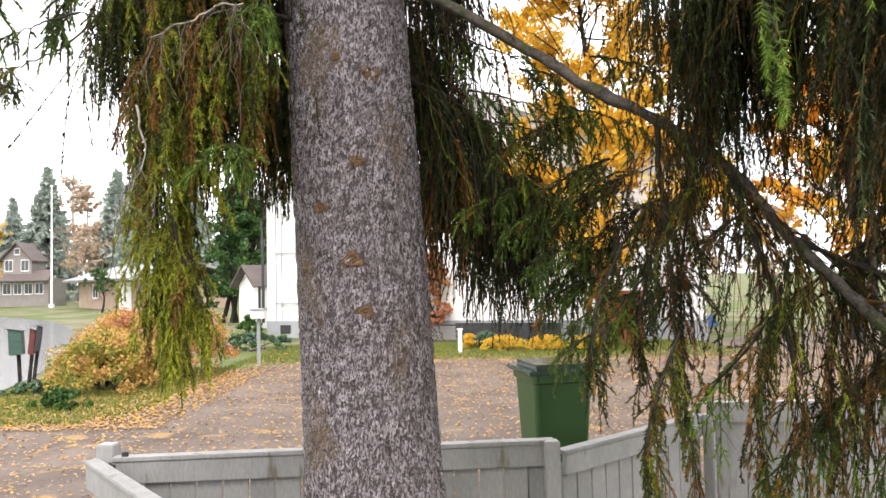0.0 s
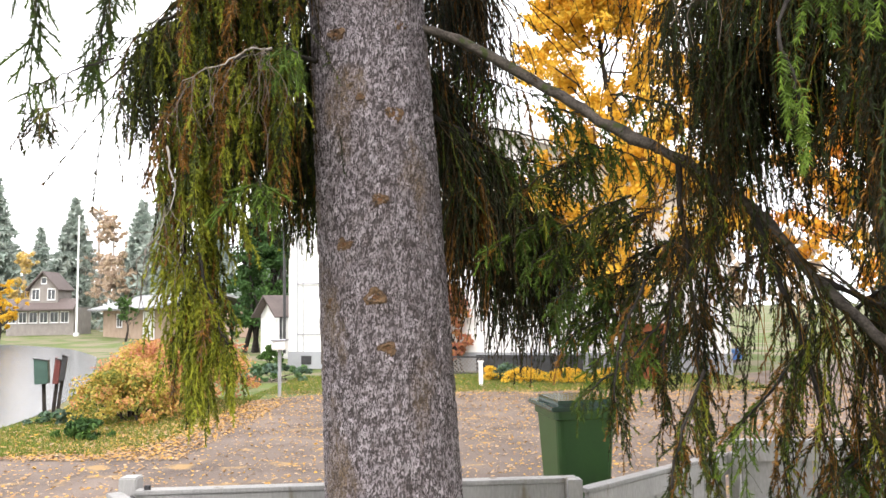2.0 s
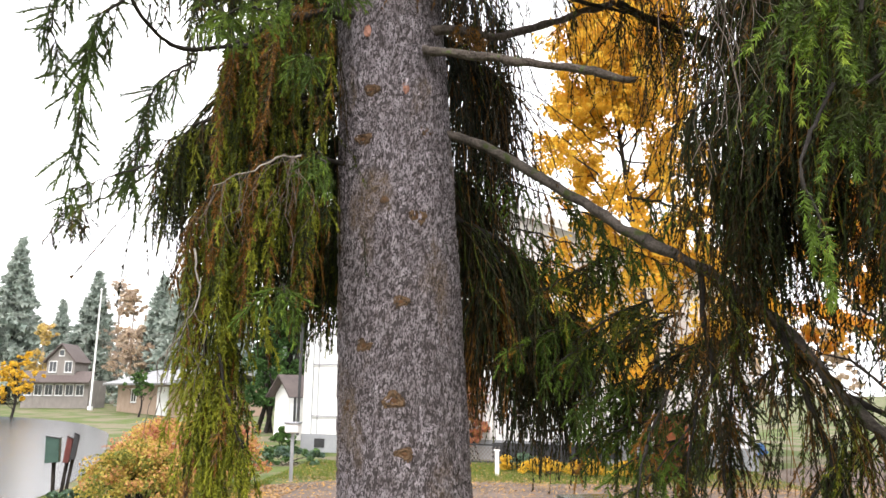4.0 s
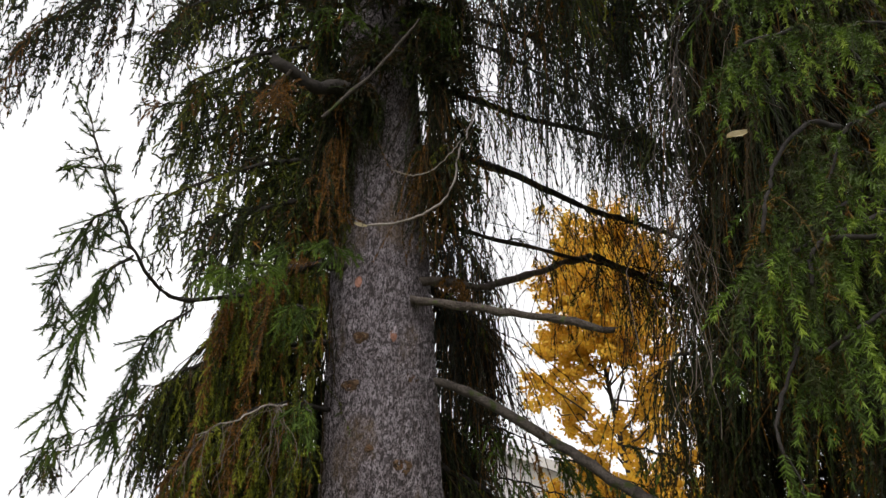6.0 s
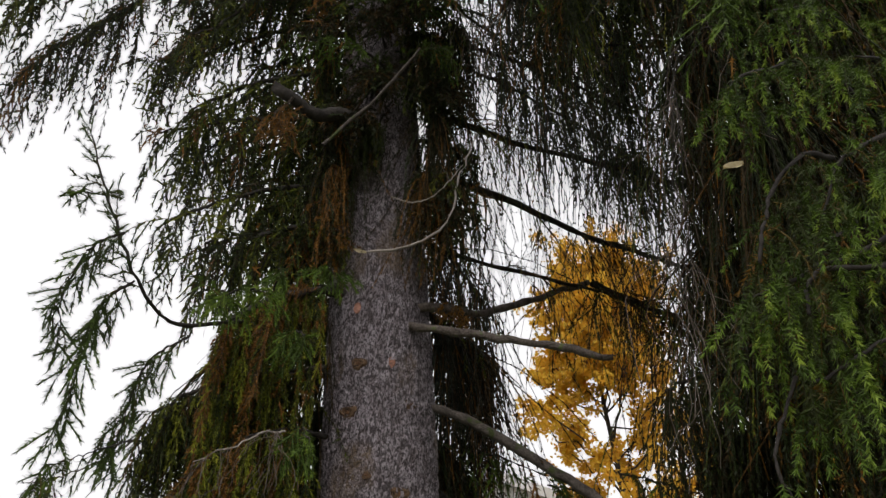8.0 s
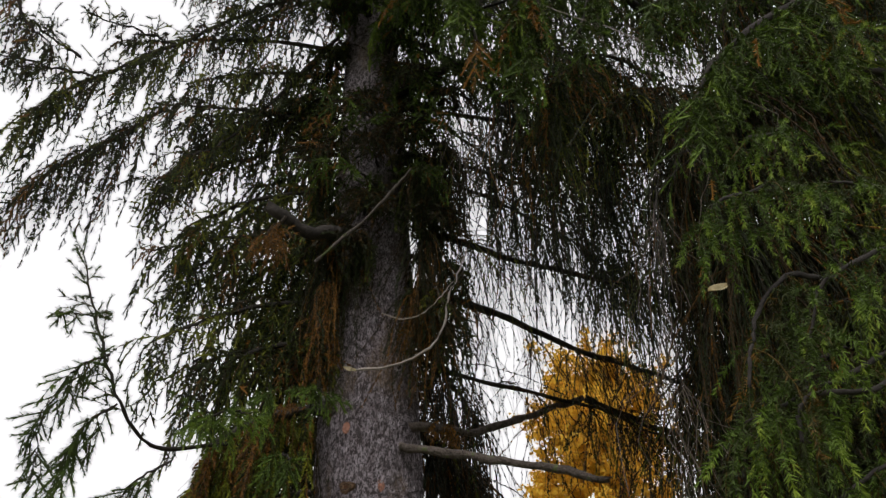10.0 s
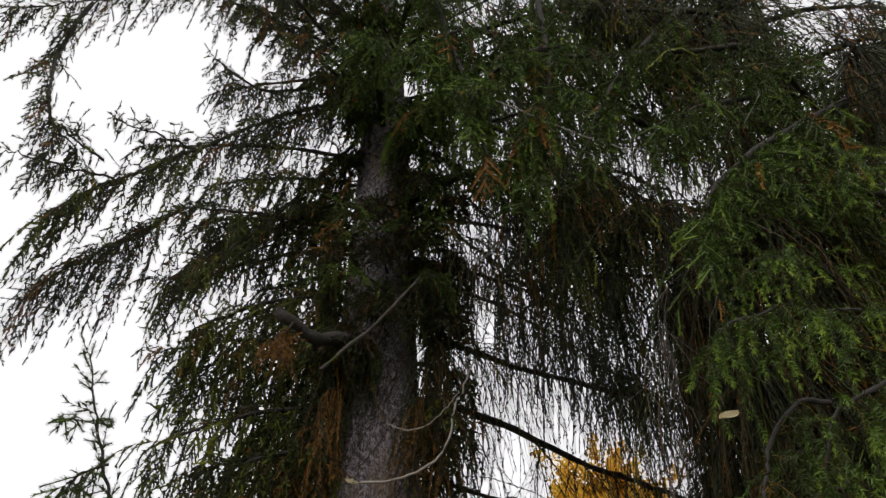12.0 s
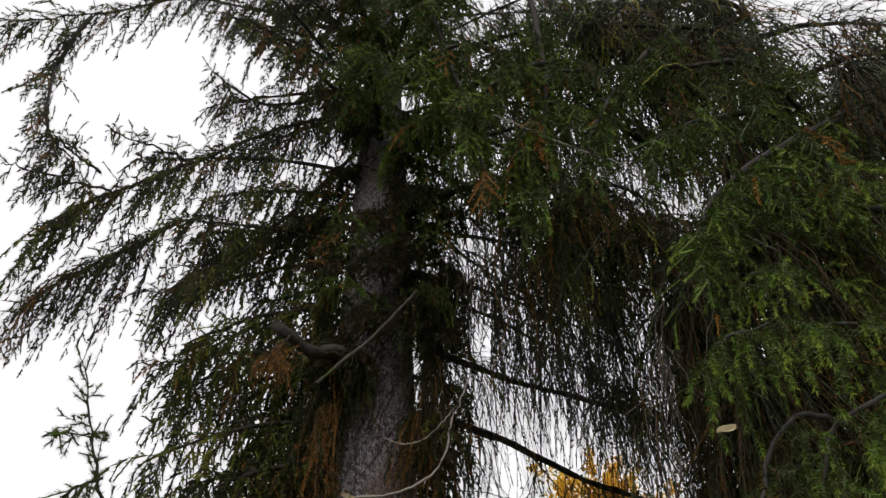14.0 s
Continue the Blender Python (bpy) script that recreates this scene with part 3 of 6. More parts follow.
    tv, tf = tubes(branch, np.full(twigs, 0.0011 if tint > 0.95 else 0.003 + 0.004 * reach), np.full(twigs, 0.001), 3)
    pieces.append((tv, tf, np.full(len(tv), twig_tone)))
    shown = np.ones(n, bool) if fine else ~live
    if shown.any():
        tv, tf = tubes(hang[shown], np.full(shown.sum(), stem), np.full(shown.sum(), 0.0009), 3)
        dead = np.where(live[shown], 0.66, 1.15 if tint > 0.95 else 0.7)
        pieces.append((tv, tf, np.repeat(dead, hang.shape[1] * 3)))
    if core:
        tv, tf = tubes(hang[live], np.full(live.sum(), core), np.full(live.sum(), core * 0.5), 3)
        pieces.append((tv, tf, np.repeat(stint[live], hang.shape[1] * 3)))
    pieces.append(needles(rng, hang[live], ln[live], stint[live], per_metre, size, width, lean))
    if tint < 0.95:
        pieces.append(needles(rng, branch, far, twig_tint, per_metre * 0.8, size, width, lean))
    if side_shoots:
        w = np.repeat(np.arange(n), side_shoots)
        up, ut = on_lines(hang, w, rng.uniform(0.1, 0.9, len(w)))
        keep = live[w] | (rng.random(len(w)) < 0.3)
        up, ut, w = up[keep], ut[keep], w[keep]
        sl = np.minimum(tuft, 0.45 * ln[w]) * rng.uniform(0.5, 1.3, len(w))
        shoot = droop(rng, up, unit(ut * 0.9 + rng.normal(0, 0.5, up.shape)), sl, 3, 0.12, 0.04)
        if bare > 0.9:
            tv, tf = tubes(shoot, np.full(len(shoot), stem * 0.75), np.full(len(shoot), 0.0008), 3)
            pieces.append((tv, tf, np.full(len(tv), 1.15 if tint > 0.95 else 0.72)))
        else:
            lv = live[w]
            pieces.append(needles(rng, shoot[lv], sl[lv], stint[w][lv], per_metre * 1.1, size, width, lean))
    v, f, tn = gather(pieces)
    tri_object("foliage", v, f, needled, ob, "", tn)
    return ob


CLOSE = dict(per_metre=800, size=0.022, width=0.0028)
MIDWAY = dict(per_metre=430, size=0.024, width=0.0044, core=0.004)
DISTANT = dict(per_metre=230, size=0.024, width=0.0065, core=0.0042)


def brush(rng, lines, lengths, tint, per_metre, size, width, tip, lean=(1.0, 0.45)):
    """Needles all round shoots, leaning more forward and growing paler towards the blunt tip."""
    which = np.repeat(np.arange(len(lines)), np.maximum((lengths * per_metre).astype(int), 4))
    u = np.minimum(rng.random(len(which)) * 1.12, 0.999)
    p, t = on_lines(lines, which, u)
    side = unit(np.cross(t, rng.normal(0, 1, p.shape)))
    a = (lean[0] + (lean[1] - lean[0]) * u ** 2)[:, None]
    way = unit(t * np.cos(a) + side * np.sin(a) + rng.normal(0, 0.08, p.shape))
    wide = unit(np.cross(way, rng.normal(0, 1, p.shape))) * (width * 0.5)
    end = p + way * (size * rng.uniform(0.75, 1.1, len(p)) * (1 - 0.25 * u))[:, None]
    v = np.stack([p - wide, p + wide, end], 1).reshape(-1, 3)
    shade = np.where(tint[which] > 0.75, tint[which], np.clip(tint[which] - tip * (u - 0.4), 0, 1))
    return v, np.arange(len(v)).reshape(-1, 3), np.repeat(shade, 3)


def plumes(tree, points, r0, r1, boughs=24, u0=0.15, reach=(0.2, 0.4), hang=0.3, side=0.8, along=0.7, lift=0.0, every=0.03, shoot=(0.05, 0.1), sag=0.12, angle=0.9, sub=0,
           tint=0.32, vary=0.1, tip=0.12, rust=0.04, bare=0.0, upright=0.0, per_metre=430, size=0.0175, width=0.0032, core=0.0, needled=FRESH, bark=DARK_BARK, label="", wander=0.008, twig=0.0022, flat=0.5, lean=(1.0, 0.45)):
    """A limb with boughs, each a flat spray: shoots to both sides of a twig, set all round with needles."""
    ob = limb(tree, points, r0, r1, twigs=0, bark=bark, label=label, wander=wander)
    rng = np.random.default_rng(900 + limb_count[0])
    line = limb_line[0]
    u = u0 + (1 - u0) * (np.arange(boughs) + rng.random(boughs)) / boughs
    u[-1] = 0.998
    p, t = on_lines(line[None], np.zeros(boughs, int), u)
    across = unit(np.cross(t, np.array([0, 0, 1.0])) + 1e-6) * np.where(np.arange(boughs) % 2, -1, 1)[:, None]
    way = unit(across * side * (1 - 0.6 * (u > 0.97))[:, None] + t * along + np.array([0, 0, lift]) + rng.normal(0, 0.22, p.shape))
    far = rng.uniform(reach[0], reach[1], boughs) * (1.1 - 0.35 * u)
    up = rng.random(boughs) < upright
    far = np.where(up, far * 0.45, far)
    way = np.where(up[:, None], unit(way + np.array([0, 0, 0.9])), way)
    branch = np.where(up[:, None, None], droop(rng, p, way, far, 8, 0.0, 0.04), droop(rng, p, way, far, 8, hang, 0.05))
    normal = unit(np.array([0, 0, flat]) + rng.normal(0, 0.6, p.shape))
    m = np.maximum((far / every).astype(int), 3)
    which = np.repeat(np.arange(boughs), m)
    k = np.concatenate([np.arange(c) for c in m])
    us = np.clip((k + 0.2 + 0.7 * rng.random(len(k))) / m[which], 0, 0.999)
    last = k == m[which] - 1
    us[last] = 0.999
    sp, st = on_lines(branch, which, us)
    sd = unit(np.cross(st, normal[which]) + 1e-6) * np.where(k % 2, -1, 1)[:, None]
    a = np.where(last, 0.0, angle * rng.uniform(0.75, 1.15, len(k)))[:, None]
    ln = rng.uniform(shoot[0], shoot[1], len(k)) * (1.15 - 0.55 * us)
    lines = droop(rng, sp, unit(st * np.cos(a) + sd * np.sin(a) + rng.normal(0, 0.12, sp.shape)), ln, 4, sag, 0.05)
    tone = np.clip(rng.normal(tint, vary, boughs), 0, 0.7)
    tone = np.where(rng.random(boughs) < rust, rng.uniform(0.82, 0.92, boughs), tone)
    shade = np.clip(tone[which] + rng.normal(0, vary * 0.5, len(k)), 0, 0.93)
    shade = np.where((rng.random(len(k)) < rust * 0.6) & (shade < 0.8), 0.86, shade)
    if sub:
        w = np.repeat(np.arange(len(lines)), sub)
        qp, qt = on_lines(lines, w, rng.uniform(0.25, 0.85, len(w)))
        qs = unit(np.cross(qt, normal[which[w]]) + 1e-6) * np.where(np.arange(len(w)) % 2, -1, 1)[:, None]
        ql = ln[w] * rng.uniform(0.3, 0.55, len(w))
        lines = np.concatenate([lines, droop(rng, qp, unit(qt * 0.7 + qs * 0.7), ql, 4, sag, 0.05)])
        ln, shade = np.concatenate([ln, ql]), np.concatenate([shade, shade[w]])
    live = rng.random(len(lines)) >= bare
    tv, tf = tubes(branch, np.full(boughs, twig), np.full(boughs, 0.001), 3)
    pieces = [(tv, tf, np.full(len(tv), 0.7))]
    if not live.all():
        tv, tf = tubes(lines[~live], np.full((~live).sum(), 0.0011), np.full((~live).sum(), 0.0006), 3)
        pieces.append((tv, tf, np.full(len(tv), 0.72)))
    if core:
        tv, tf = tubes(lines[live][:, ::3] if lines.shape[1] == 4 else lines[live], np.full(live.sum(), core), np.full(live.sum(), core * 0.7), 3)
        pieces.append((tv, tf, np.repeat(shade[live], len(tv) // max(1, live.sum()))))
    pieces.append(brush(rng, lines[live], ln[live], shade[live], per_metre, size, width, tip, lean))
    pieces.append(brush(rng, branch, far, np.clip(tone + 0.08, 0, 0.93), per_metre * 0.6, size, width, 0.0))
    v, f, tn = gather(pieces)
    tri_object("foliage", v, f, needled, ob, "", tn)
    return ob


# bare and half bare limbs on the trunk's far side
limb(spruce, [(-0.25, 2.74, 2.75), (0.0, 2.75, 2.69), (0.37, 2.70, 2.45), (0.57, 2.62, 2.29), (0.76, 2.52, 2.16), (0.95, 2.38, 1.96)], 0.02, 0.02, twigs=0, wander=0.004, bark=MOSSY_BARK, label="long grey limb that droops towards the viewer")
limb(spruce, [(0.69, 2.55, 2.20), (0.76, 2.52, 2.16), (0.95, 2.38, 1.96), (1.08, 2.25, 1.73), (1.19, 2.15, 1.56), (1.30, 2.08, 1.42)], 0.017, 0.018, twigs=44, strands=4, u0=0.05, reach=0.4, length=(0.2, 0.6), tint=0.5, bare=0.55, wander=0.004, bark=MOSSY_BARK, label="mossy limb end hung with drooping half bare twigs", **MID)
limb(spruce, [(-0.25, 2.7, 3.14), (-0.15, 2.7, 3.16), (0.08, 2.9, 3.23), (0.37, 3.2, 3.46), (0.68, 3.4, 3.66)], 0.021, 0.016, twigs=0, label="bare grey limb bent upward")
limb(spruce, [(0.68, 3.4, 3.66), (0.92, 3.5, 3.59), (1.33, 3.6, 3.5), (1.8, 3.7, 3.35)], 0.02, 0.01, twigs=16, strands=6, length=(0.3, 0.9), tint=0.6, bare=0.4, bark=DARK_BARK)
limb(spruce, [(-0.22, 2.62, 3.03), (-0.12, 2.6, 3.01), (0.23, 2.55, 2.93), (0.55, 2.5, 2.84)], 0.019, 0.014, twigs=0, broken=True, label="broken bare grey limb stub")
limb(spruce, [(-0.2, 2.8, 4.0), (-0.02, 2.9, 3.96), (0.32, 3.1, 3.94), (0.66, 3.3, 3.89), (0.95, 3.4, 3.84), (1.4, 3.5, 3.7)], 0.022, 0.011, twigs=38, strands=6, u0=0.15, reach=0.3, length=(0.3, 1.0), tint=0.5, bare=0.3, bark=DARK_BARK, side_shoots=1, per_metre=110, size=0.014, width=0.0045, core=0.002)
limb(spruce, [(-0.2, 2.8, 4.3), (-0.05, 2.9, 4.37), (0.31, 3.2, 4.45), (1.04, 3.5, 4.47), (1.7, 3.7, 4.4)], 0.022, 0.011, twigs=42, strands=6, u0=0.15, reach=0.34, length=(0.3, 1.1), tint=0.5, bare=0.3, bark=DARK_BARK, side_shoots=1, per_metre=110, size=0.014, width=0.0045, core=0.002)
limb(spruce, [(-0.2, 2.8, 3.55), (-0.01, 2.9, 3.52), (0.71, 3.4, 3.6), (1.1, 3.6, 3.55)], 0.014, 0.007, twigs=20, strands=6, u0=0.2, reach=0.25, length=(0.2, 0.6), tint=0.5, bare=0.4, bark=DARK_BARK)
# left curtain over the hedge
FINGER = dict(per_metre=520, size=0.019, width=0.0042, core=0.0025, lean=(0.9, 0.45))
FALL = dict(hang=0.5, side=0.5, along=0.35, sag=0.4, angle=0.7, flat=0.0, needled=NEEDLES, **FINGER)
plumes(spruce, [(-0.35, 2.75, 3.2), (-0.55, 2.6, 3.18), (-0.7, 2.45, 3.08), (-0.8, 2.36, 2.98), (-0.87, 2.3, 2.88)], 0.026, 0.008, boughs=64, u0=0.3, reach=(0.4, 0.95), shoot=(0.045, 0.1), every=0.026, tint=0.3, vary=0.12, rust=0.22, bare=0.1, label="limb with a dense green and rusty curtain of twigs", **FALL)
plumes(spruce, [(-0.5, 2.75, 2.6), (-0.6, 2.5, 2.56), (-0.71, 2.3, 2.47), (-0.88, 2.2, 2.3)], 0.011, 0.005, boughs=58, u0=0.3, reach=(0.3, 0.72), shoot=(0.045, 0.1), every=0.026, tint=0.22, vary=0.12, rust=0.24, bare=0.08, **FALL)
limb(spruce, [(-0.40, 2.75, 2.95), (-0.7, 2.7, 2.85), (-0.95, 2.6, 2.76), (-1.14, 2.55, 2.62)], 0.016, 0.006, twigs=38, strands=6, u0=0.2, reach=0.1, length=(0.3, 0.65), tint=0.42, spread=0.16, pull=0.55, taper=0.35, fan=0.15)
plumes(spruce, [(-0.45, 2.75, 2.9), (-0.75, 2.6, 2.82), (-0.98, 2.5, 2.72), (-1.12, 2.45, 2.6)], 0.01, 0.005, boughs=36, u0=0.3, reach=(0.25, 0.55), shoot=(0.045, 0.09), every=0.026, tint=0.36, vary=0.1, rust=0.04, bare=0.15, **FALL)
plumes(spruce, [(-0.84, 2.3, 2.3), (-0.88, 2.31, 1.98), (-0.87, 2.33, 1.68), (-0.83, 2.33, 1.48)], 0.008, 0.004, boughs=66, u0=0.0, reach=(0.16, 0.36), shoot=(0.045, 0.1), every=0.026, tint=0.12, vary=0.1, rust=0.05, hang=0.36, side=0.9, along=0.3, sag=0.4, angle=0.7, flat=0.0, needled=NEEDLES, **FINGER)
plumes(spruce, [(-0.79, 2.4, 2.3), (-0.82, 2.4, 2.0), (-0.83, 2.42, 1.66)], 0.006, 0.004, boughs=40, u0=0.0, reach=(0.12, 0.26), shoot=(0.045, 0.1), every=0.026, tint=0.24, vary=0.13, rust=0.25, bare=0.1, hang=0.5, side=0.7, along=0.3, sag=0.4, angle=0.7, flat=0.0, needled=NEEDLES, **FINGER)
limb(spruce, [(-0.4, 2.9, 2.62), (-0.55, 3.0, 2.55), (-0.74, 3.05, 2.45)], 0.008, 0.005, twigs=34, strands=8, u0=0.0, reach=0.14, length=(0.3, 0.55), tint=0.48, spread=0.1, pull=0.5, rust=0.08, bark=DARK_BARK, **FAR)
limb(spruce, [(-1.15, 2.58, 2.62), (-1.3, 2.6, 2.5), (-1.44, 2.6, 2.43), (-1.54, 2.6, 2.41)], 0.005, 0.003, twigs=6, strands=3, u0=0.7, reach=0.06, length=(0.1, 0.2), tint=0.5, bare=0.2, wander=0.004, **MID)
plumes(spruce, [(-0.83, 2.3, 1.85), (-0.78, 2.28, 1.68), (-0.72, 2.27, 1.55)], 0.005, 0.003, boughs=30, u0=0.0, reach=(0.12, 0.26), shoot=(0.05, 0.1), every=0.026, tint=0.1, vary=0.08, rust=0.03, hang=0.42, side=0.8, along=0.3, sag=0.4, angle=0.7, flat=0.0, needled=NEEDLES, **FINGER)
plumes(spruce, [(-0.5, 2.95, 2.55), (-0.58, 2.88, 2.45), (-0.66, 2.82, 2.3)], 0.007, 0.003, boughs=34, u0=0.0, reach=(0.3, 0.62), shoot=(0.05, 0.09), every=0.03, tint=0.4, vary=0.08, rust=0.06, **FALL)
# bright sprays on the curtain
for x, y, z in ((-0.47, 2.05, 2.38), (-0.56, 2.05, 1.98), (-0.55, 2.15, 2.75), (-0.66, 2.2, 3.02), (-0.5, 2.3, 3.08), (-0.82, 2.1, 2.88)):
    plumes(spruce, [(x - 0.06, y + 0.16, z + 0.04), (x - 0.02, y + 0.05, z + 0.06), (x + 0.02, y - 0.02, z + 0.01)], 0.004, 0.002, boughs=6, u0=0.2, reach=(0.08, 0.16), shoot=(0.05, 0.1), every=0.024, tint=0.38, vary=0.06, tip=0.2, rust=0.0, hang=0.3, sag=0.25, **MIDWAY)
# bare pale twigs hanging in the curtain
limb(spruce, [(-0.55, 2.15, 2.45), (-0.62, 2.1, 2.42), (-0.82, 2.1, 2.34)], 0.0032, 0.0018, twigs=10, strands=2, u0=0.1, reach=0.06, length=(0.15, 0.4), tint=0.97, spread=0.01, bare=1.0, pull=0.6, stem=0.0013, needled=FRESH, bark=DEAD_WOOD, fan=0.1)
limb(spruce, [(-0.86, 2.12, 2.15), (-0.84, 2.12, 2.0), (-0.92, 2.12, 1.82)], 0.003, 0.0016, twigs=5, strands=2, u0=0.3, reach=0.06, length=(0.1, 0.3), tint=0.97, spread=0.01, bare=1.0, pull=0.6, stem=0.0013, needled=FRESH, bark=DEAD_WOOD, fan=0.1)
# rising tip on the left, with needled shoots to its sides and sprays that hang below
plumes(spruce, [(-0.8, 2.3, 2.9), (-0.93, 2.1, 2.79), (-0.931, 1.9, 2.742), (-0.953, 1.75, 2.786), (-1.013, 1.7, 2.91), (-1.104, 1.7, 3.095), (-1.186, 1.7, 3.27)], 0.008, 0.0025, boughs=17, u0=0.42, reach=(0.07, 0.15), hang=0.02, every=0.045, shoot=(0.03, 0.05), sag=0.02, tint=0.54, vary=0.05, tip=0.1, core=0.003, wander=0.003, rust=0.0, label="young rising tip with needled side shoots", **CLOSE)
SPRIG = dict(every=0.028, sag=0.2, rust=0.0, wander=0.003, vary=0.06, core=0.003, **CLOSE)
plumes(spruce, [(-1.07, 1.7, 3.03), (-1.13, 1.7, 3.045), (-1.19, 1.7, 3.05)], 0.003, 0.0015, boughs=5, u0=0.2, reach=(0.06, 0.1), hang=0.08, shoot=(0.03, 0.06), tint=0.46, **SPRIG)
plumes(spruce, [(-0.989, 1.7, 2.9), (-1.073, 1.7, 2.851), (-1.114, 1.7, 2.703), (-1.092, 1.7, 2.56)], 0.004, 0.0015, boughs=17, u0=0.08, reach=(0.06, 0.12), hang=0.3, shoot=(0.05, 0.09), tint=0.5, **SPRIG)
plumes(spruce, [(-0.948, 1.75, 2.767), (-1.02, 1.75, 2.693), (-1.038, 1.75, 2.521), (-1.048, 1.75, 2.33)], 0.004, 0.0015, boughs=20, u0=0.08, reach=(0.06, 0.13), hang=0.34, shoot=(0.05, 0.1), tint=0.48, **SPRIG)
plumes(spruce, [(-0.9, 2.1, 2.75), (-0.97, 2.0, 2.62), (-0.99, 1.98, 2.45), (-0.99, 1.97, 2.3)], 0.004, 0.0015, boughs=20, u0=0.08, reach=(0.07, 0.15), hang=0.34, shoot=(0.05, 0.1), tint=0.46, **SPRIG)
plumes(spruce, [(-0.85, 2.15, 2.85), (-0.75, 2.0, 2.86), (-0.62, 1.95, 2.84)], 0.004, 0.002, boughs=12, u0=0.1, reach=(0.08, 0.18), hang=0.14, shoot=(0.04, 0.08), tint=0.3, **SPRIG)
plumes(spruce, [(-0.94, 1.95, 2.36), (-1.001, 1.9, 2.318), (-1.073, 1.9, 2.294), (-1.147, 1.9, 2.268)], 0.003, 0.0015, boughs=6, u0=0.5, reach=(0.06, 0.12), hang=0.3, shoot=(0.03, 0.06), tint=0.46, **SPRIG)
# stub, dead stick, dead sprigs, bare looping twigs before the trunk
limb(spruce, [(-0.42, 2.62, 4.02), (-0.47, 2.45, 4.0), (-0.63, 2.25, 3.847), (-0.765, 2.16, 3.901)], 0.038, 0.024, twigs=0, broken=True, bark=DARK_BARK, label="thick dark broken limb stub")
limb(spruce, [(-0.57, 2.208, 3.636), (-0.46, 2.254, 3.82), (-0.322, 2.254, 4.004), (-0.184, 2.208, 4.188)], 0.0075, 0.006, twigs=0, wander=0.006, bark=MOSSY_BARK, label="dead stick leaning against the trunk")
limb(spruce, [(-0.7, 2.156, 3.85), (-0.73, 2.156, 3.8), (-0.77, 2.13, 3.72)], 0.006, 0.003, twigs=6, strands=4, u0=0.0, reach=0.08, length=(0.1, 0.26), tint=0.88, spread=0.06, **MID)
limb(spruce, [(-0.38, 2.38, 3.24), (-0.2, 2.38, 3.27), (-0.06, 2.4, 3.4), (-0.02, 2.42, 3.62), (0.06, 2.45, 3.9)], 0.005, 0.004, twigs=0, wander=0.004, bark=DEAD_WOOD, label="pale bare looping twig")
limb(spruce, [(-0.3, 2.4, 3.52), (-0.2, 2.4, 3.49), (-0.1, 2.42, 3.56), (0.0, 2.45, 3.72)], 0.003, 0.002, twigs=0, wander=0.003, bark=DEAD_WOOD)
limb(spruce, [(-0.1, 2.72, 3.17), (-0.06, 2.7, 3.17), (-0.02, 2.7, 3.14)], 0.003, 0.002, twigs=5, strands=5, u0=0.0, reach=0.05, length=(0.04, 0.1), tint=0.9, spread=0.02, **MID)
limb(spruce, [(-0.1, 2.5, 3.75), (-0.06, 2.45, 3.65), (-0.05, 2.45, 3.5)], 0.004, 0.003, twigs=7, strands=4, u0=0.0, reach=0.06, length=(0.1, 0.3), tint=0.5, spread=0.2, rust=0.3, **MID)
limb(spruce, [(-0.55, 2.5, 3.6), (-0.58, 2.5, 3.5), (-0.56, 2.5, 3.4)], 0.004, 0.003, twigs=8, strands=4, u0=0.0, reach=0.06, length=(0.1, 0.3), tint=0.6, spread=0.25, rust=0.4, **MID)


def limb_out(z, azimuth, extent, rise, droop_, build=limb, thick=0.03, **more):
    """A limb from the trunk at height z towards azimuth (degrees; 0 to the right, 90 away from the viewer)."""
    ax, ay = spruce_axis(z)
    c, s = math.cos(radians(azimuth)), math.sin(radians(azimuth))
    r = float(spruce_radius(z)) * 0.6
    pts = [(ax + c * (r + extent * u), ay + s * (r + extent * u), z + rise * u - droop_ * u * u) for u in (0, 0.3, 0.6, 0.85, 1.0)]
    return build(spruce, pts, thick, 0.26 * thick, bark=DARK_BARK, **more)


place = random.Random(5)
# left side limbs, going up: drooping boughs, many shoots
DROOP = dict(hang=0.46, side=0.75, along=0.45, sag=0.3, angle=0.85, flat=0.2, needled=NEEDLES)
for i in range(20):
    z = 3.4 + 2.5 * (i + place.random()) / 20
    ln = 0.5 + 0.26 * (z - 3.4) + place.uniform(-0.25, 0.25)
    limb_out(z, place.uniform(160, 208), ln, place.uniform(0.0, 0.25), place.uniform(0.1, 0.25) + 0.2 * ln, build=plumes, thick=0.016, boughs=26 + int(14 * ln), u0=0.04, reach=(0.25, 0.62), shoot=(0.05, 0.11), every=0.036, tint=place.uniform(0.33, 0.45), vary=0.08, tip=0.1, rust=0.05, bare=0.08, upright=0.16, **DROOP, **DISTANT)
for i in range(20):
    z = 6.2 + 3.2 * (i + place.random()) / 20
    limb_out(z, place.uniform(150, 255), place.uniform(0.7, 1.4), 0.15, 0.3, build=plumes, thick=0.018, boughs=44, u0=0.03, reach=(0.22, 0.6), shoot=(0.06, 0.12), every=0.038, tint=place.uniform(0.36, 0.46), vary=0.08, rust=0.05, bare=0.1, upright=0.1, **DROOP, **DISTANT)
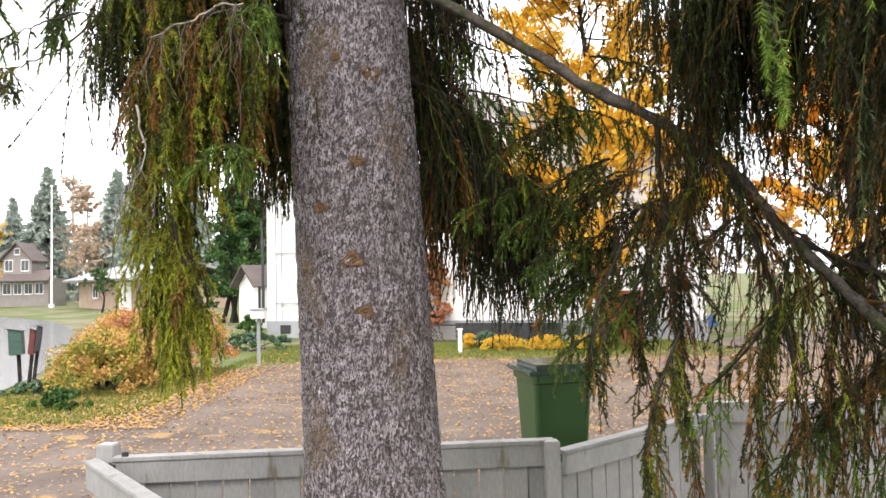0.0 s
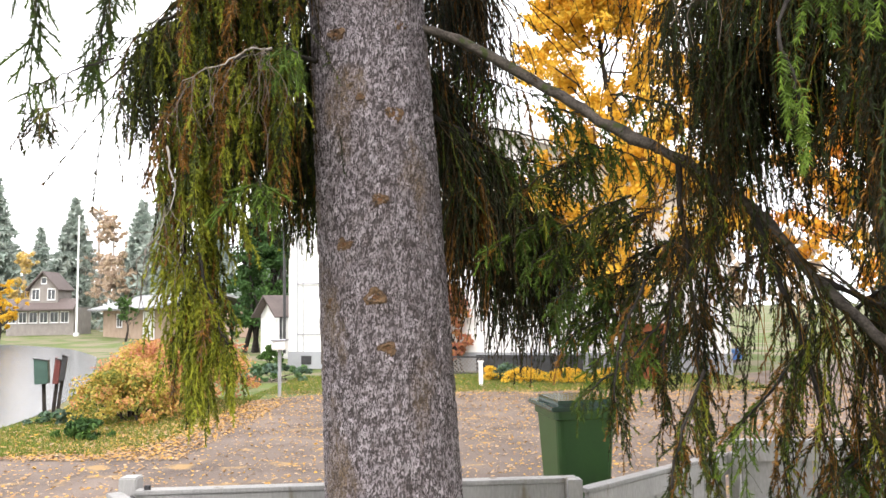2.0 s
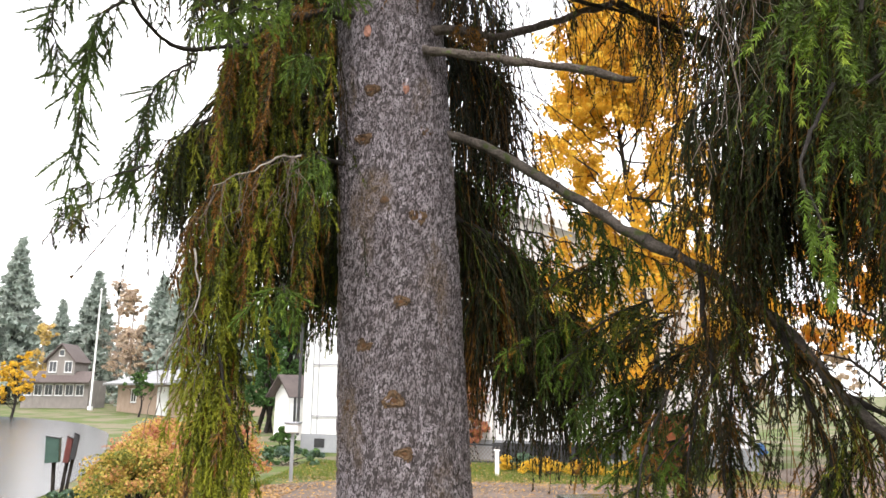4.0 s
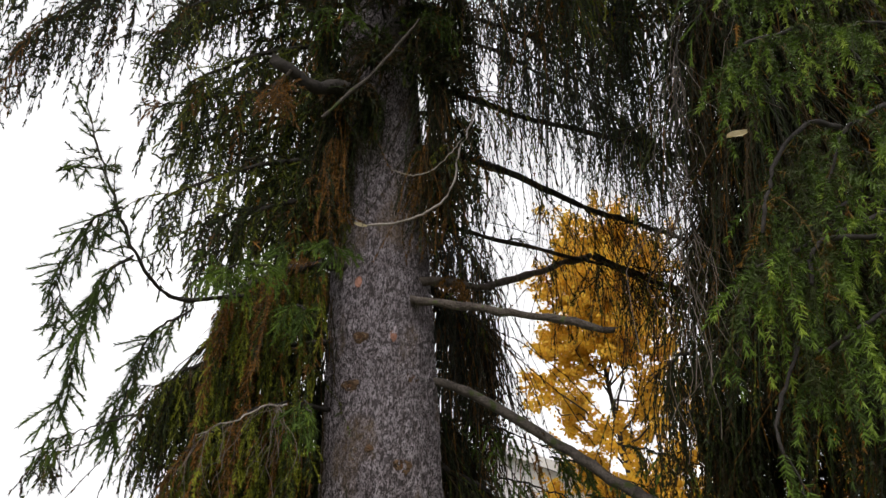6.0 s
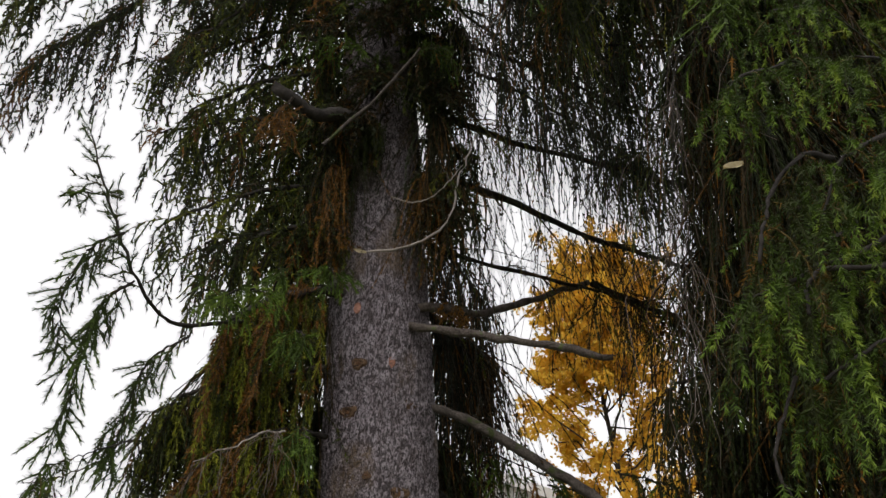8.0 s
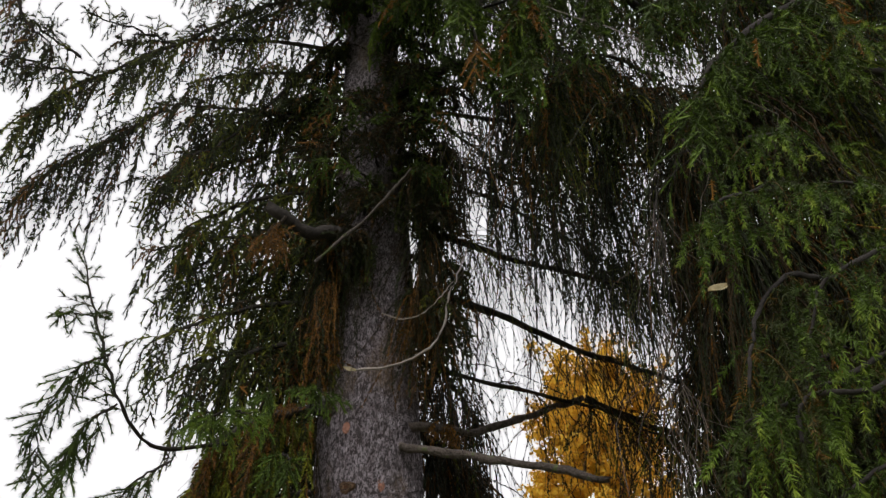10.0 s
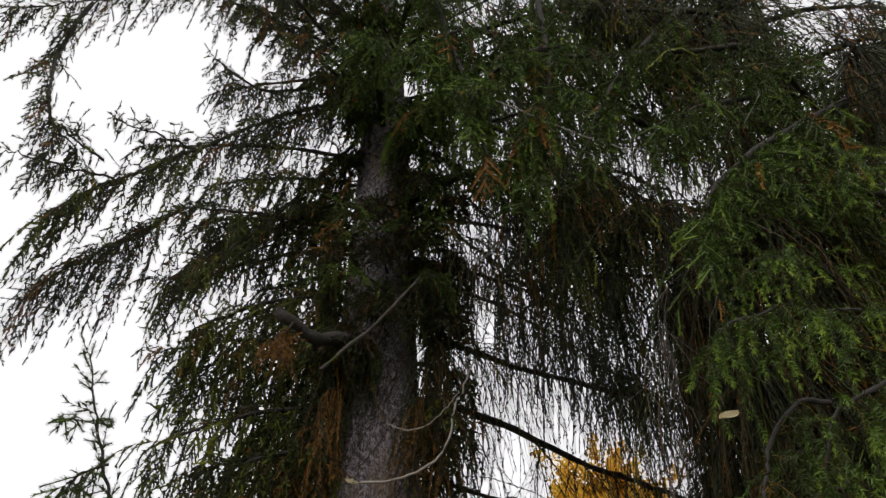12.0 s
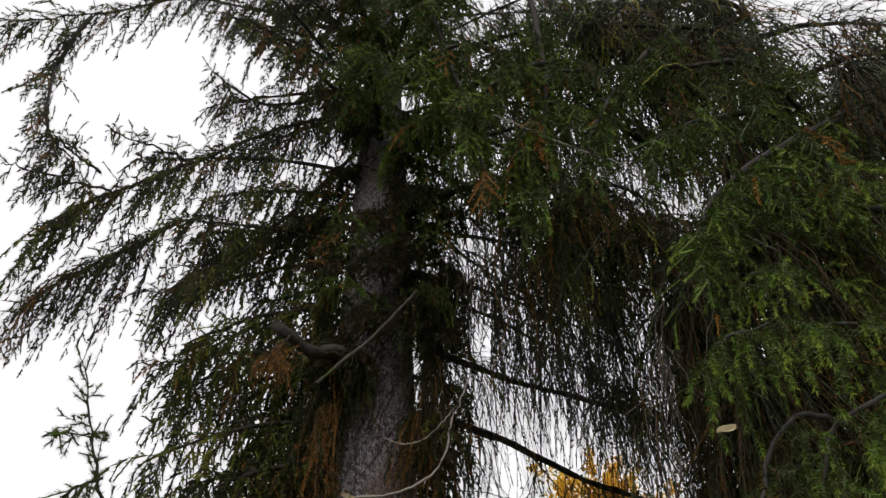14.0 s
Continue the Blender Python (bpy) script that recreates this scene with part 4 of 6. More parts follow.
# the long bough with a curtain under it, its rising tips, and the bough above
for pts, n, most, up in (([(-0.725, 2.75, 6.648), (-1.259, 2.65, 6.246), (-1.69, 2.5, 5.605), (-1.99, 2.35, 5.079), (-2.09, 2.2, 4.6)], 62, 0.8, 0.08), ([(-1.69, 2.5, 5.605), (-1.965, 2.4, 5.645), (-2.17, 2.3, 5.65)], 16, 0.26, 0.4),
                         ([(-1.99, 2.35, 5.1), (-2.292, 2.3, 5.143), (-2.589, 2.2, 5.165)], 14, 0.4, 0.2), ([(-2.074, 2.3, 5.2), (-2.311, 2.3, 5.4), (-2.494, 2.3, 5.6)], 10, 0.2, 0.5),
                         ([(-1.079, 2.7, 7.906), (-1.802, 2.5, 7.924), (-2.375, 2.4, 7.928), (-2.838, 2.2, 7.128), (-3.307, 2.1, 6.75)], 66, 0.7, 0.12), ([(-2.838, 2.2, 7.128), (-2.787, 2.2, 6.389), (-2.503, 2.2, 5.521), (-2.216, 2.25, 5.24)], 34, 0.5, 0.1),
                         ([(-0.635, 2.75, 5.62), (-0.953, 2.6, 5.419), (-1.286, 2.45, 5.301)], 26, 0.5, 0.1), ([(-0.746, 2.75, 6.648), (-0.777, 2.7, 5.901), (-1.199, 2.5, 4.751), (-1.371, 2.4, 4.465)], 30, 0.4, 0.05), ([(-0.807, 2.8, 7.175), (-1.377, 2.6, 6.472), (-1.899, 2.5, 6.797)], 34, 0.4, 0.1)):
    plumes(spruce, pts, 0.018 if n > 28 else 0.008, 0.004, boughs=int(1.5 * n), u0=0.08, reach=(0.4 * most, most), shoot=(0.05, 0.11), every=0.036, tint=0.4, vary=0.08, rust=0.04, bare=0.1, upright=up, wander=0.02, **DROOP, **DISTANT)
# thin dark strands hanging far out on the left
plumes(spruce, [(-1.85, 2.9, 5.5), (-2.1, 3.0, 5.4), (-2.4, 3.05, 5.2), (-2.7, 3.1, 4.95)], 0.014, 0.006, boughs=70, u0=0.1, reach=(0.4, 0.95), shoot=(0.05, 0.1), every=0.045, tint=0.46, vary=0.06, bare=0.15, hang=0.42, side=0.5, along=0.6, sag=0.3, flat=0.1, needled=NEEDLES, **DISTANT)
# right side limbs, going up
place = random.Random(5)
for i in range(17):
    z = 4.75 + 4.35 * (i + place.random()) / 17
    az, ln = place.uniform(8 if z < 5.8 else -25, 45), 1.3 + 0.35 * (z - 4.5) + place.uniform(0, 0.7)
    style = FAR if z < 5.4 else HIGH
    limb_out(z, az, ln, place.uniform(0.2, 0.5), place.uniform(0.2, 0.6), thick=0.014, twigs=(26 if z < 5.6 else 36) + 5 * int(ln), strands=7, u0=0.04, reach=0.36, length=(0.35, 1.05), tint=place.uniform(0.4, 0.5), spread=0.09, bare=0.12, rust=0.05, pull=0.45, side_shoots=0, **style)
# limbs towards the viewer, high up
for z, az, ln, rise, sag, tw, tn in [(5.3, -35, 0.9, 0.1, 0.3, 40, 0.3), (5.7, -60, 1.0, 0.1, 0.4, 44, 0.22), (6.1, -90, 0.9, 0.1, 0.4, 40, 0.25), (6.2, -40, 1.3, 0.2, 0.5, 44, 0.22), (6.6, -65, 1.3, 0.2, 0.6, 48, 0.2), (7.0, -30, 1.7, 0.2, 0.7, 44, 0.25), (7.2, -100, 1.2, 0.2, 0.5, 40, 0.3), (7.6, -55, 1.7, 0.3, 0.8, 48, 0.28), (8.0, -125, 1.8, 0.3, 0.8, 40, 0.35)]:
    limb_out(z, az, ln, rise, sag, build=plumes, boughs=int(tw * 1.25), u0=0.08, reach=(0.2, 0.52), shoot=(0.07, 0.15), every=0.04, hang=0.3, sag=0.25, tint=tn + 0.17, vary=0.08, tip=0.2, rust=0.02, per_metre=230, size=0.024, width=0.0075, core=0.0045)
# short dark growth close round the trunk
for i in range(26):
    z = 3.7 + 3.2 * (i + place.random()) / 26
    side = place.choice((place.uniform(-178, -125), place.uniform(-55, -2), place.uniform(-178, -2) if z > 4.3 else place.uniform(-178, -140)))
    limb_out(z, side, place.uniform(0.15, 0.35), 0.0, 0.12, build=plumes, thick=0.014, boughs=18, u0=0.2, reach=(0.15, 0.4), shoot=(0.05, 0.1), every=0.034, hang=0.36, sag=0.25, tint=0.46, vary=0.08, rust=0.05, needled=NEEDLES, **DISTANT)
# limbs behind the trunk: dark hanging curtains
for z, az, ln, rise, sag, tw, tn, most in [(3.3, 50, 0.6, 0.0, 0.1, 40, 0.55, 1.15), (2.75, 62, 0.5, 0.0, 0.1, 36, 0.5, 1.1), (4.0, 65, 1.0, 0.0, 0.2, 28, 0.55, 1.15), (2.45, 42, 0.6, 0.0, 0.15, 34, 0.45, 0.85), (4.6, 115, 1.2, 0.1, 0.4, 30, 0.5, 1.1)]:
    limb_out(z, az, ln, rise, sag, twigs=tw, strands=9, u0=0.1, reach=0.25, length=(0.4, most), tint=tn + 0.05, spread=0.12, pull=0.55, bare=0.1, rust=0.06, side_shoots=0, **FAR)
limb(spruce, [(1.4, 3.6, 4.0), (1.36, 3.4, 3.95), (1.3, 3.2, 3.8)], 0.01, 0.006, twigs=26, strands=8, u0=0.0, reach=0.15, length=(0.9, 1.7), tint=0.5, spread=0.18, pull=0.6, bare=0.15, rust=0.15, bark=DARK_BARK, **FAR)
# green sprays below the long limb
for x, y, z, tn in ((0.35, 3.0, 2.2, 0.25), (0.48, 2.95, 2.0, 0.2), (0.6, 3.0, 1.95, 0.3), (0.75, 3.05, 1.85, 0.35), (0.55, 3.1, 1.65, 0.25), (0.8, 3.0, 1.5, 0.35), (0.95, 3.2, 1.9, 0.4), (1.2, 3.2, 1.8, 0.4)):
    plumes(spruce, [(x + 0.25, y + 0.15, z + 0.12), (x + 0.1, y + 0.05, z + 0.06), (x - 0.1, y - 0.05, z - 0.06)], 0.006, 0.003, boughs=18, u0=0.0, reach=(0.12, 0.32), hang=0.22, shoot=(0.05, 0.1), every=0.03, sag=0.2, tint=tn + 0.14, vary=0.08, bare=0.12, rust=0.05, needled=NEEDLES, **MIDWAY)

# ---- neighbouring spruce, whose branches hang near the viewer ----
spruce_b = thing("spruce_tree", (0, 0, 0), "neighbouring spruce with fresh green shoots hanging near", "tree")


def axis_b(z):
    return 2.55 + 0.01 * z, 3.1 + 0.0 * z


trunk_mesh("trunk", axis_b, lambda z: np.maximum(0.19 - 0.014 * z, 0.03), 0.0, 11.0, 260, 60, spruce_b, BARK, 13)
# long limbs with fresh hanging shoots, nearest to the viewer
for pts, tw, tn in [([(2.4, 3.0, 3.9), (1.7, 2.1, 3.8), (1.1, 1.45, 3.5), (0.78, 1.22, 3.25)], 28, 0.2), ([(2.4, 3.0, 3.5), (1.8, 2.0, 3.4), (1.2, 1.35, 3.15), (0.85, 1.08, 2.95)], 28, 0.25),
                    ([(2.4, 3.0, 4.4), (1.9, 2.0, 4.35), (1.5, 1.5, 4.1), (1.2, 1.25, 3.8)], 26, 0.2), ([(1.3, 1.5, 3.0), (1.0, 1.2, 2.85), (0.78, 1.12, 2.7), (0.7, 1.12, 2.55)], 16, 0.28), ([(1.1, 1.4, 2.7), (0.85, 1.2, 2.5), (0.68, 1.15, 2.45), (0.64, 1.15, 2.36)], 9, 0.3), ([(1.3, 1.7, 3.3), (0.95, 1.35, 3.2), (0.72, 1.22, 3.05), (0.6, 1.2, 2.95)], 22, 0.25), ([(1.0, 1.5, 3.0), (0.8, 1.3, 2.85), (0.65, 1.22, 2.65), (0.6, 1.2, 2.5)], 13, 0.35), ([(1.5, 1.6, 2.85), (1.1, 1.4, 2.72), (0.74, 1.25, 2.52), (0.56, 1.2, 2.42)], 26, 0.24), ([(1.4, 1.5, 2.6), (1.1, 1.35, 2.5), (0.84, 1.25, 2.36), (0.63, 1.2, 2.25)], 22, 0.26)]:
    plumes(spruce_b, pts, 0.007, 0.003, boughs=int(tw * 0.82), u0=0.2, reach=(0.14, 0.32), hang=0.24, side=0.8, along=0.6, shoot=(0.08, 0.15), every=0.058, sag=0.34, angle=0.9, tint=tn + 0.16, vary=0.1, tip=0.36, rust=0.0, bare=0.03, flat=0.6, per_metre=620, size=0.023, width=0.0034, lean=(1.15, 0.5))
plumes(spruce_b, [(0.66, 1.3, 2.3), (0.545, 1.2, 2.12), (0.564, 1.2, 2.02), (0.58, 1.2, 1.96)], 0.004, 0.002, boughs=4, u0=0.3, reach=(0.05, 0.1), hang=0.5, shoot=(0.05, 0.08), every=0.03, sag=0.4, tint=0.26, vary=0.05, tip=0.15, rust=0.0, wander=0.003, **CLOSE)
for pts, tw, tn in [([(2.4, 3.0, 5.0), (1.8, 2.3, 5.2), (1.2, 2.0, 5.4)], 60, 0.35), ([(2.4, 3.0, 5.8), (1.9, 2.2, 6.1), (1.0, 2.1, 6.5)], 60, 0.4), ([(2.4, 3.0, 4.6), (1.9, 2.3, 4.7), (1.35, 1.8, 4.4)], 60, 0.3),
                    ([(2.4, 3.0, 2.6), (1.9, 2.8, 2.5), (1.7, 2.7, 2.3)], 44, 0.5), ([(2.4, 3.0, 2.2), (1.9, 2.6, 2.0), (1.3, 2.4, 1.6)], 14, 0.4), ([(2.4, 3.0, 1.9), (1.8, 2.6, 1.5), (1.2, 2.4, 1.15)], 12, 0.35),
                    ([(2.7, 3.0, 3.2), (2.2, 2.2, 3.2), (1.5, 1.8, 3.1), (1.1, 1.6, 3.0)], 70, 0.42), ([(2.4, 3.0, 3.6), (2.0, 2.9, 3.4), (1.6, 2.9, 3.1)], 50, 0.5), ([(2.4, 3.0, 4.0), (1.9, 2.3, 3.95), (1.3, 1.8, 3.8)], 64, 0.4), ([(2.4, 3.0, 2.9), (1.9, 2.3, 2.8), (1.3, 1.8, 2.65), (1.1, 1.6, 2.6)], 54, 0.48)]:
    limb(spruce_b, pts, 0.016, 0.006, twigs=tw, strands=7, u0=0.2, reach=0.42, length=(0.3, 0.9), tint=tn, spread=0.18, bare=0.15, rust=0.06, pull=0.42, bark=DARK_BARK, side_shoots=1, per_metre=100, size=0.018, width=0.006, core=0.003)
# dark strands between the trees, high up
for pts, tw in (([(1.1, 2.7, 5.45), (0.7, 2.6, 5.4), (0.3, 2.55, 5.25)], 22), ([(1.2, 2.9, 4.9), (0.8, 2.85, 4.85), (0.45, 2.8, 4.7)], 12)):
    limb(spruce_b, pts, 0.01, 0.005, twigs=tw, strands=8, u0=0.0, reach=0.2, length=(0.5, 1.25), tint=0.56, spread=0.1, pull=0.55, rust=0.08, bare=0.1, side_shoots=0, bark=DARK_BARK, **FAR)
# brown curtains low between the trees, tinted near black for the shade there
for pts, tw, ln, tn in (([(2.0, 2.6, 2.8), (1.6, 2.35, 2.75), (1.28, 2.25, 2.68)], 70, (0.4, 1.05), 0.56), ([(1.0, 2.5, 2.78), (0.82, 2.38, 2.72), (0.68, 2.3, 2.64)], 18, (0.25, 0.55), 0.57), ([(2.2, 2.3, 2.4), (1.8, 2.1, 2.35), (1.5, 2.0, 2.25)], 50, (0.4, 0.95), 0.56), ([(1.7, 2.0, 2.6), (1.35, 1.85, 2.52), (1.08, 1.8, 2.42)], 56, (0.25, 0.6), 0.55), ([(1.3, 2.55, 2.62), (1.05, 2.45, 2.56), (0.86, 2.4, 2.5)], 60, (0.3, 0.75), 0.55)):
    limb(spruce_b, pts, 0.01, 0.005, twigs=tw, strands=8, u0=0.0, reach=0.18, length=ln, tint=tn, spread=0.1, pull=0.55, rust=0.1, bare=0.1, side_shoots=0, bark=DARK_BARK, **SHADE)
# growth close behind the near sprays, the shade there put into near-black needles
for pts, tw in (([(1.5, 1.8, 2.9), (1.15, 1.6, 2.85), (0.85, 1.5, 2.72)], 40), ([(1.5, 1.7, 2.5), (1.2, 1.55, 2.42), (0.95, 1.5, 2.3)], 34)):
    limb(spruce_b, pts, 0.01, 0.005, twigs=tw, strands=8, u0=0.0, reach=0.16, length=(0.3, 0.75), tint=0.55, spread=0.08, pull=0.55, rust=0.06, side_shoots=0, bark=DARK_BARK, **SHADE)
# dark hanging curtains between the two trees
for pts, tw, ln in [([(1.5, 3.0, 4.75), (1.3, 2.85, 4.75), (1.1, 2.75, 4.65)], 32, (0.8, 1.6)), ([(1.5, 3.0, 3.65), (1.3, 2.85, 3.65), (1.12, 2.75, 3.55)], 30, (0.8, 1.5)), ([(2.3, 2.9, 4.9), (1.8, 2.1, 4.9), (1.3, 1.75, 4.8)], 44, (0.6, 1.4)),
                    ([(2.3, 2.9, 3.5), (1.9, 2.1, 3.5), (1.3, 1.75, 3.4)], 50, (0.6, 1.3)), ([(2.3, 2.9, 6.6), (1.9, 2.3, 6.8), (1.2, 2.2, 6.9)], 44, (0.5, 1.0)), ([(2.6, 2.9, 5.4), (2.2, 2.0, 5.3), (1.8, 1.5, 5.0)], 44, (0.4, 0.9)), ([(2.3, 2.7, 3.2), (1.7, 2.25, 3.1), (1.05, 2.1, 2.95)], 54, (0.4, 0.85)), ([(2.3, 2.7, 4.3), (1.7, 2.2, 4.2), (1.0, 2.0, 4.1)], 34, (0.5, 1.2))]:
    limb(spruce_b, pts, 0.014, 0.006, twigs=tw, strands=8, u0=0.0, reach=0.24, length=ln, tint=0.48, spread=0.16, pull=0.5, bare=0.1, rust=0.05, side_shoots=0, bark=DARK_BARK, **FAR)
# high limbs that reach over the viewer
for pts, tw, tn in [([(2.4, 2.9, 5.5), (1.75, 1.9, 5.6), (1.2, 1.75, 5.45), (0.7, 1.7, 5.3), (0.2, 1.6, 5.15)], 60, 0.3), ([(2.4, 2.8, 4.7), (1.6, 1.75, 4.8), (1.05, 1.5, 4.5), (0.75, 1.45, 4.25)], 50, 0.28), ([(2.4, 2.8, 4.2), (1.9, 1.8, 4.1), (1.4, 1.6, 4.05), (1.0, 1.5, 3.9)], 44, 0.25),
                    ([(0.9, 2.2, 5.9), (0.5, 1.75, 5.5), (0.15, 1.6, 4.95), (0.02, 1.6, 4.6)], 46, 0.22), ([(0.6, 2.3, 6.2), (0.1, 1.8, 5.8), (-0.25, 1.65, 5.3)], 40, 0.25), ([(2.3, 2.4, 5.2), (1.6, 1.7, 5.1), (1.2, 1.5, 4.8)], 44, 0.32), ([(1.2, 2.3, 5.4), (0.7, 1.85, 5.15), (0.36, 1.65, 4.75), (0.25, 1.6, 4.4)], 50, 0.3), ([(1.0, 2.4, 5.9), (0.5, 2.0, 5.9), (0.2, 1.8, 5.7)], 44, 0.34), 
                    ([(-0.33, 2.0, 7.4), (-0.11, 1.8, 5.82), (0.05, 1.7, 4.9), (0.12, 1.65, 4.3)], 50, 0.26), ([(0.46, 1.9, 6.9), (0.45, 1.75, 5.45), (0.38, 1.65, 4.62), (0.29, 1.6, 4.1)], 56, 0.28), ([(1.4, 1.9, 6.35), (0.94, 1.75, 5.45), (0.66, 1.65, 4.8), (0.51, 1.6, 4.3)], 50, 0.28), ([(1.85, 1.7, 4.9), (1.29, 1.5, 4.3), (0.94, 1.4, 3.9), (0.75, 1.35, 3.57)], 44, 0.24)]:
    plumes(spruce_b, pts, 0.022, 0.006, boughs=int(tw * 0.98), u0=0.08, reach=(0.2, 0.5), hang=0.32, shoot=(0.07, 0.15), every=0.042, sag=0.25, tint=tn + 0.18, vary=0.09, tip=0.25, rust=0.02, bare=0.05, per_metre=330, size=0.022, width=0.006, core=0.0035)
# tangle of dead grey twigs
limb(spruce_b, [(0.85, 1.55, 3.6), (0.62, 1.43, 3.35), (0.56, 1.4, 2.95), (0.53, 1.4, 2.6)], 0.0015, 0.0008, twigs=8, strands=2, u0=0.05, reach=0.15, length=(0.2, 0.6), tint=0.97, spread=0.01, bare=1.0, pull=0.62, side_shoots=3, tuft=0.16, stem=0.0007, fan=0.2, per_metre=100, needled=FRESH, bark=DARK_BARK, wander=0.004, label="dead grey tangle of bare twigs")
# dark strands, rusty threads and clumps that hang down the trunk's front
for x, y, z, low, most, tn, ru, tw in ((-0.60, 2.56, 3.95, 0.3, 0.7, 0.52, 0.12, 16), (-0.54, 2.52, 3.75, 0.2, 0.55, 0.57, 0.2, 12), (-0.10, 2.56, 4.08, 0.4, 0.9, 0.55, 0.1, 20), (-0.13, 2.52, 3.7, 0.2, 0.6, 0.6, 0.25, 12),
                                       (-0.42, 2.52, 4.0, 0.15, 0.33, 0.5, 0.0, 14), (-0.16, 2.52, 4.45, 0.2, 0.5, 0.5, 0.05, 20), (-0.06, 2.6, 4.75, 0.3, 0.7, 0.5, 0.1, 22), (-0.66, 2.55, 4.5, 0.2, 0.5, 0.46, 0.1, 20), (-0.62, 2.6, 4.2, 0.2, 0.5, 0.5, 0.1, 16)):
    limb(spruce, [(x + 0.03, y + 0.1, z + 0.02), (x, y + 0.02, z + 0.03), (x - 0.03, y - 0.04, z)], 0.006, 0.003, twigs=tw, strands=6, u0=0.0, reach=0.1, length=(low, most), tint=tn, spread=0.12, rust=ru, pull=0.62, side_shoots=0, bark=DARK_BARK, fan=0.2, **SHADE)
# green sprays lying across the trunk
for pts, tw, tn in (([(-0.45, 2.6, 4.25), (-0.42, 2.46, 4.28), (-0.4, 2.36, 4.18)], 50, 0.52), ([(-0.55, 2.6, 4.1), (-0.56, 2.46, 4.1), (-0.55, 2.4, 4.0)], 44, 0.54), ([(-0.3, 2.6, 4.75), (-0.3, 2.44, 4.78), (-0.28, 2.36, 4.62)], 50, 0.52), ([(-0.45, 2.6, 5.0), (-0.48, 2.44, 5.02), (-0.5, 2.36, 4.85)], 50, 0.52), ([(-0.45, 2.6, 4.0), (-0.5, 2.45, 4.02), (-0.52, 2.35, 3.92)], 26, 0.5), ([(-0.4, 2.6, 4.6), (-0.42, 2.4, 4.62), (-0.4, 2.3, 4.52)], 34, 0.48), ([(-0.5, 2.6, 4.55), (-0.62, 2.45, 4.6), (-0.75, 2.35, 4.5)], 40, 0.52), ([(-0.15, 2.6, 5.0), (-0.05, 2.45, 5.02), (0.05, 2.35, 4.9)], 40, 0.5), ([(-0.3, 2.6, 5.2), (-0.25, 2.4, 5.22), (-0.2, 2.3, 5.05)], 34, 0.46), ([(-0.15, 2.6, 4.2), (-0.08, 2.48, 4.2), (-0.02, 2.42, 4.1)], 34, 0.5),
                    ([(-0.35, 2.6, 4.42), (-0.5, 2.42, 4.4), (-0.72, 2.3, 4.36)], 20, 0.3), ([(-0.3, 2.6, 4.75), (-0.45, 2.35, 4.74), (-0.62, 2.2, 4.7)], 20, 0.36), ([(-0.3, 2.6, 4.7), (-0.2, 2.4, 4.72), (-0.08, 2.25, 4.64)], 20, 0.36), ([(-0.3, 2.6, 4.3), (-0.2, 2.4, 4.36), (-0.1, 2.3, 4.28)], 16, 0.42), ([(-0.4, 2.6, 5.6), (-0.3, 2.3, 5.65), (-0.15, 2.1, 5.5)], 24, 0.38), ([(-0.5, 2.6, 6.1), (-0.6, 2.3, 6.2), (-0.75, 2.1, 6.1)], 26, 0.4), ([(-0.5, 2.6, 6.5), (-0.35, 2.2, 6.6), (-0.2, 2.0, 6.4)], 30, 0.34)):
    plumes(spruce, pts, 0.007, 0.003, boughs=int(tw * 0.8), u0=0.1, reach=(0.1, 0.26), hang=0.2, shoot=(0.05, 0.1), every=0.036, sag=0.2, tint=min(tn + 0.08, 0.56), vary=0.06, rust=0.03, needled=NEEDLES if tn > 0.45 else FRESH, per_metre=300, size=0.021, width=0.0055, core=0.003)
# dark roof of branches high over the neighbouring spruce
for pts, tw in (([(2.5, 3.0, 6.9), (1.9, 2.2, 6.7), (1.3, 2.0, 6.5), (0.8, 2.0, 6.5)], 70), ([(2.6, 3.0, 7.4), (3.2, 2.6, 7.3), (3.8, 2.5, 7.1)], 60), ([(2.6, 3.0, 6.3), (3.0, 2.4, 6.2), (2.9, 1.9, 5.9)], 60), ([(2.6, 3.0, 8.2), (2.0, 2.9, 8.4), (1.3, 2.9, 8.4)], 60),
                ([(2.6, 3.0, 8.3), (3.3, 2.9, 8.5), (4.1, 2.9, 8.5)], 54), ([(2.6, 3.0, 9.0), (1.8, 3.0, 9.2), (0.9, 3.0, 9.2)], 54), ([(2.5, 2.9, 5.8), (2.3, 2.1, 5.7), (2.2, 1.7, 5.4)], 54), ([(2.6, 2.9, 7.6), (2.2, 2.3, 7.5), (1.5, 2.2, 7.4)], 64), ([(2.6, 3.0, 7.9), (1.6, 2.8, 7.9), (0.7, 2.8, 7.9)], 60)):
    limb(spruce_b, pts, 0.03, 0.01, twigs=tw, strands=7, u0=0.05, reach=0.5, length=(0.3, 0.8), tint=0.44, spread=0.14, bare=0.12, rust=0.05, pull=0.32, side_shoots=0, bark=DARK_BARK, **HIGH)
# a weathered grey limb that shows between the sprays
limb(spruce_b, [(2.5, 2.9, 5.5), (1.9, 2.2, 5.4), (1.45, 2.0, 5.25), (1.1, 1.95, 5.27)], 0.035, 0.022, twigs=0, label="weathered grey limb between green sprays")
limb(spruce_b, [(1.32, 1.98, 5.25), (1.31, 1.97, 5.17), (1.30, 1.96, 5.1)], 0.012, 0.01, twigs=0, broken=True)
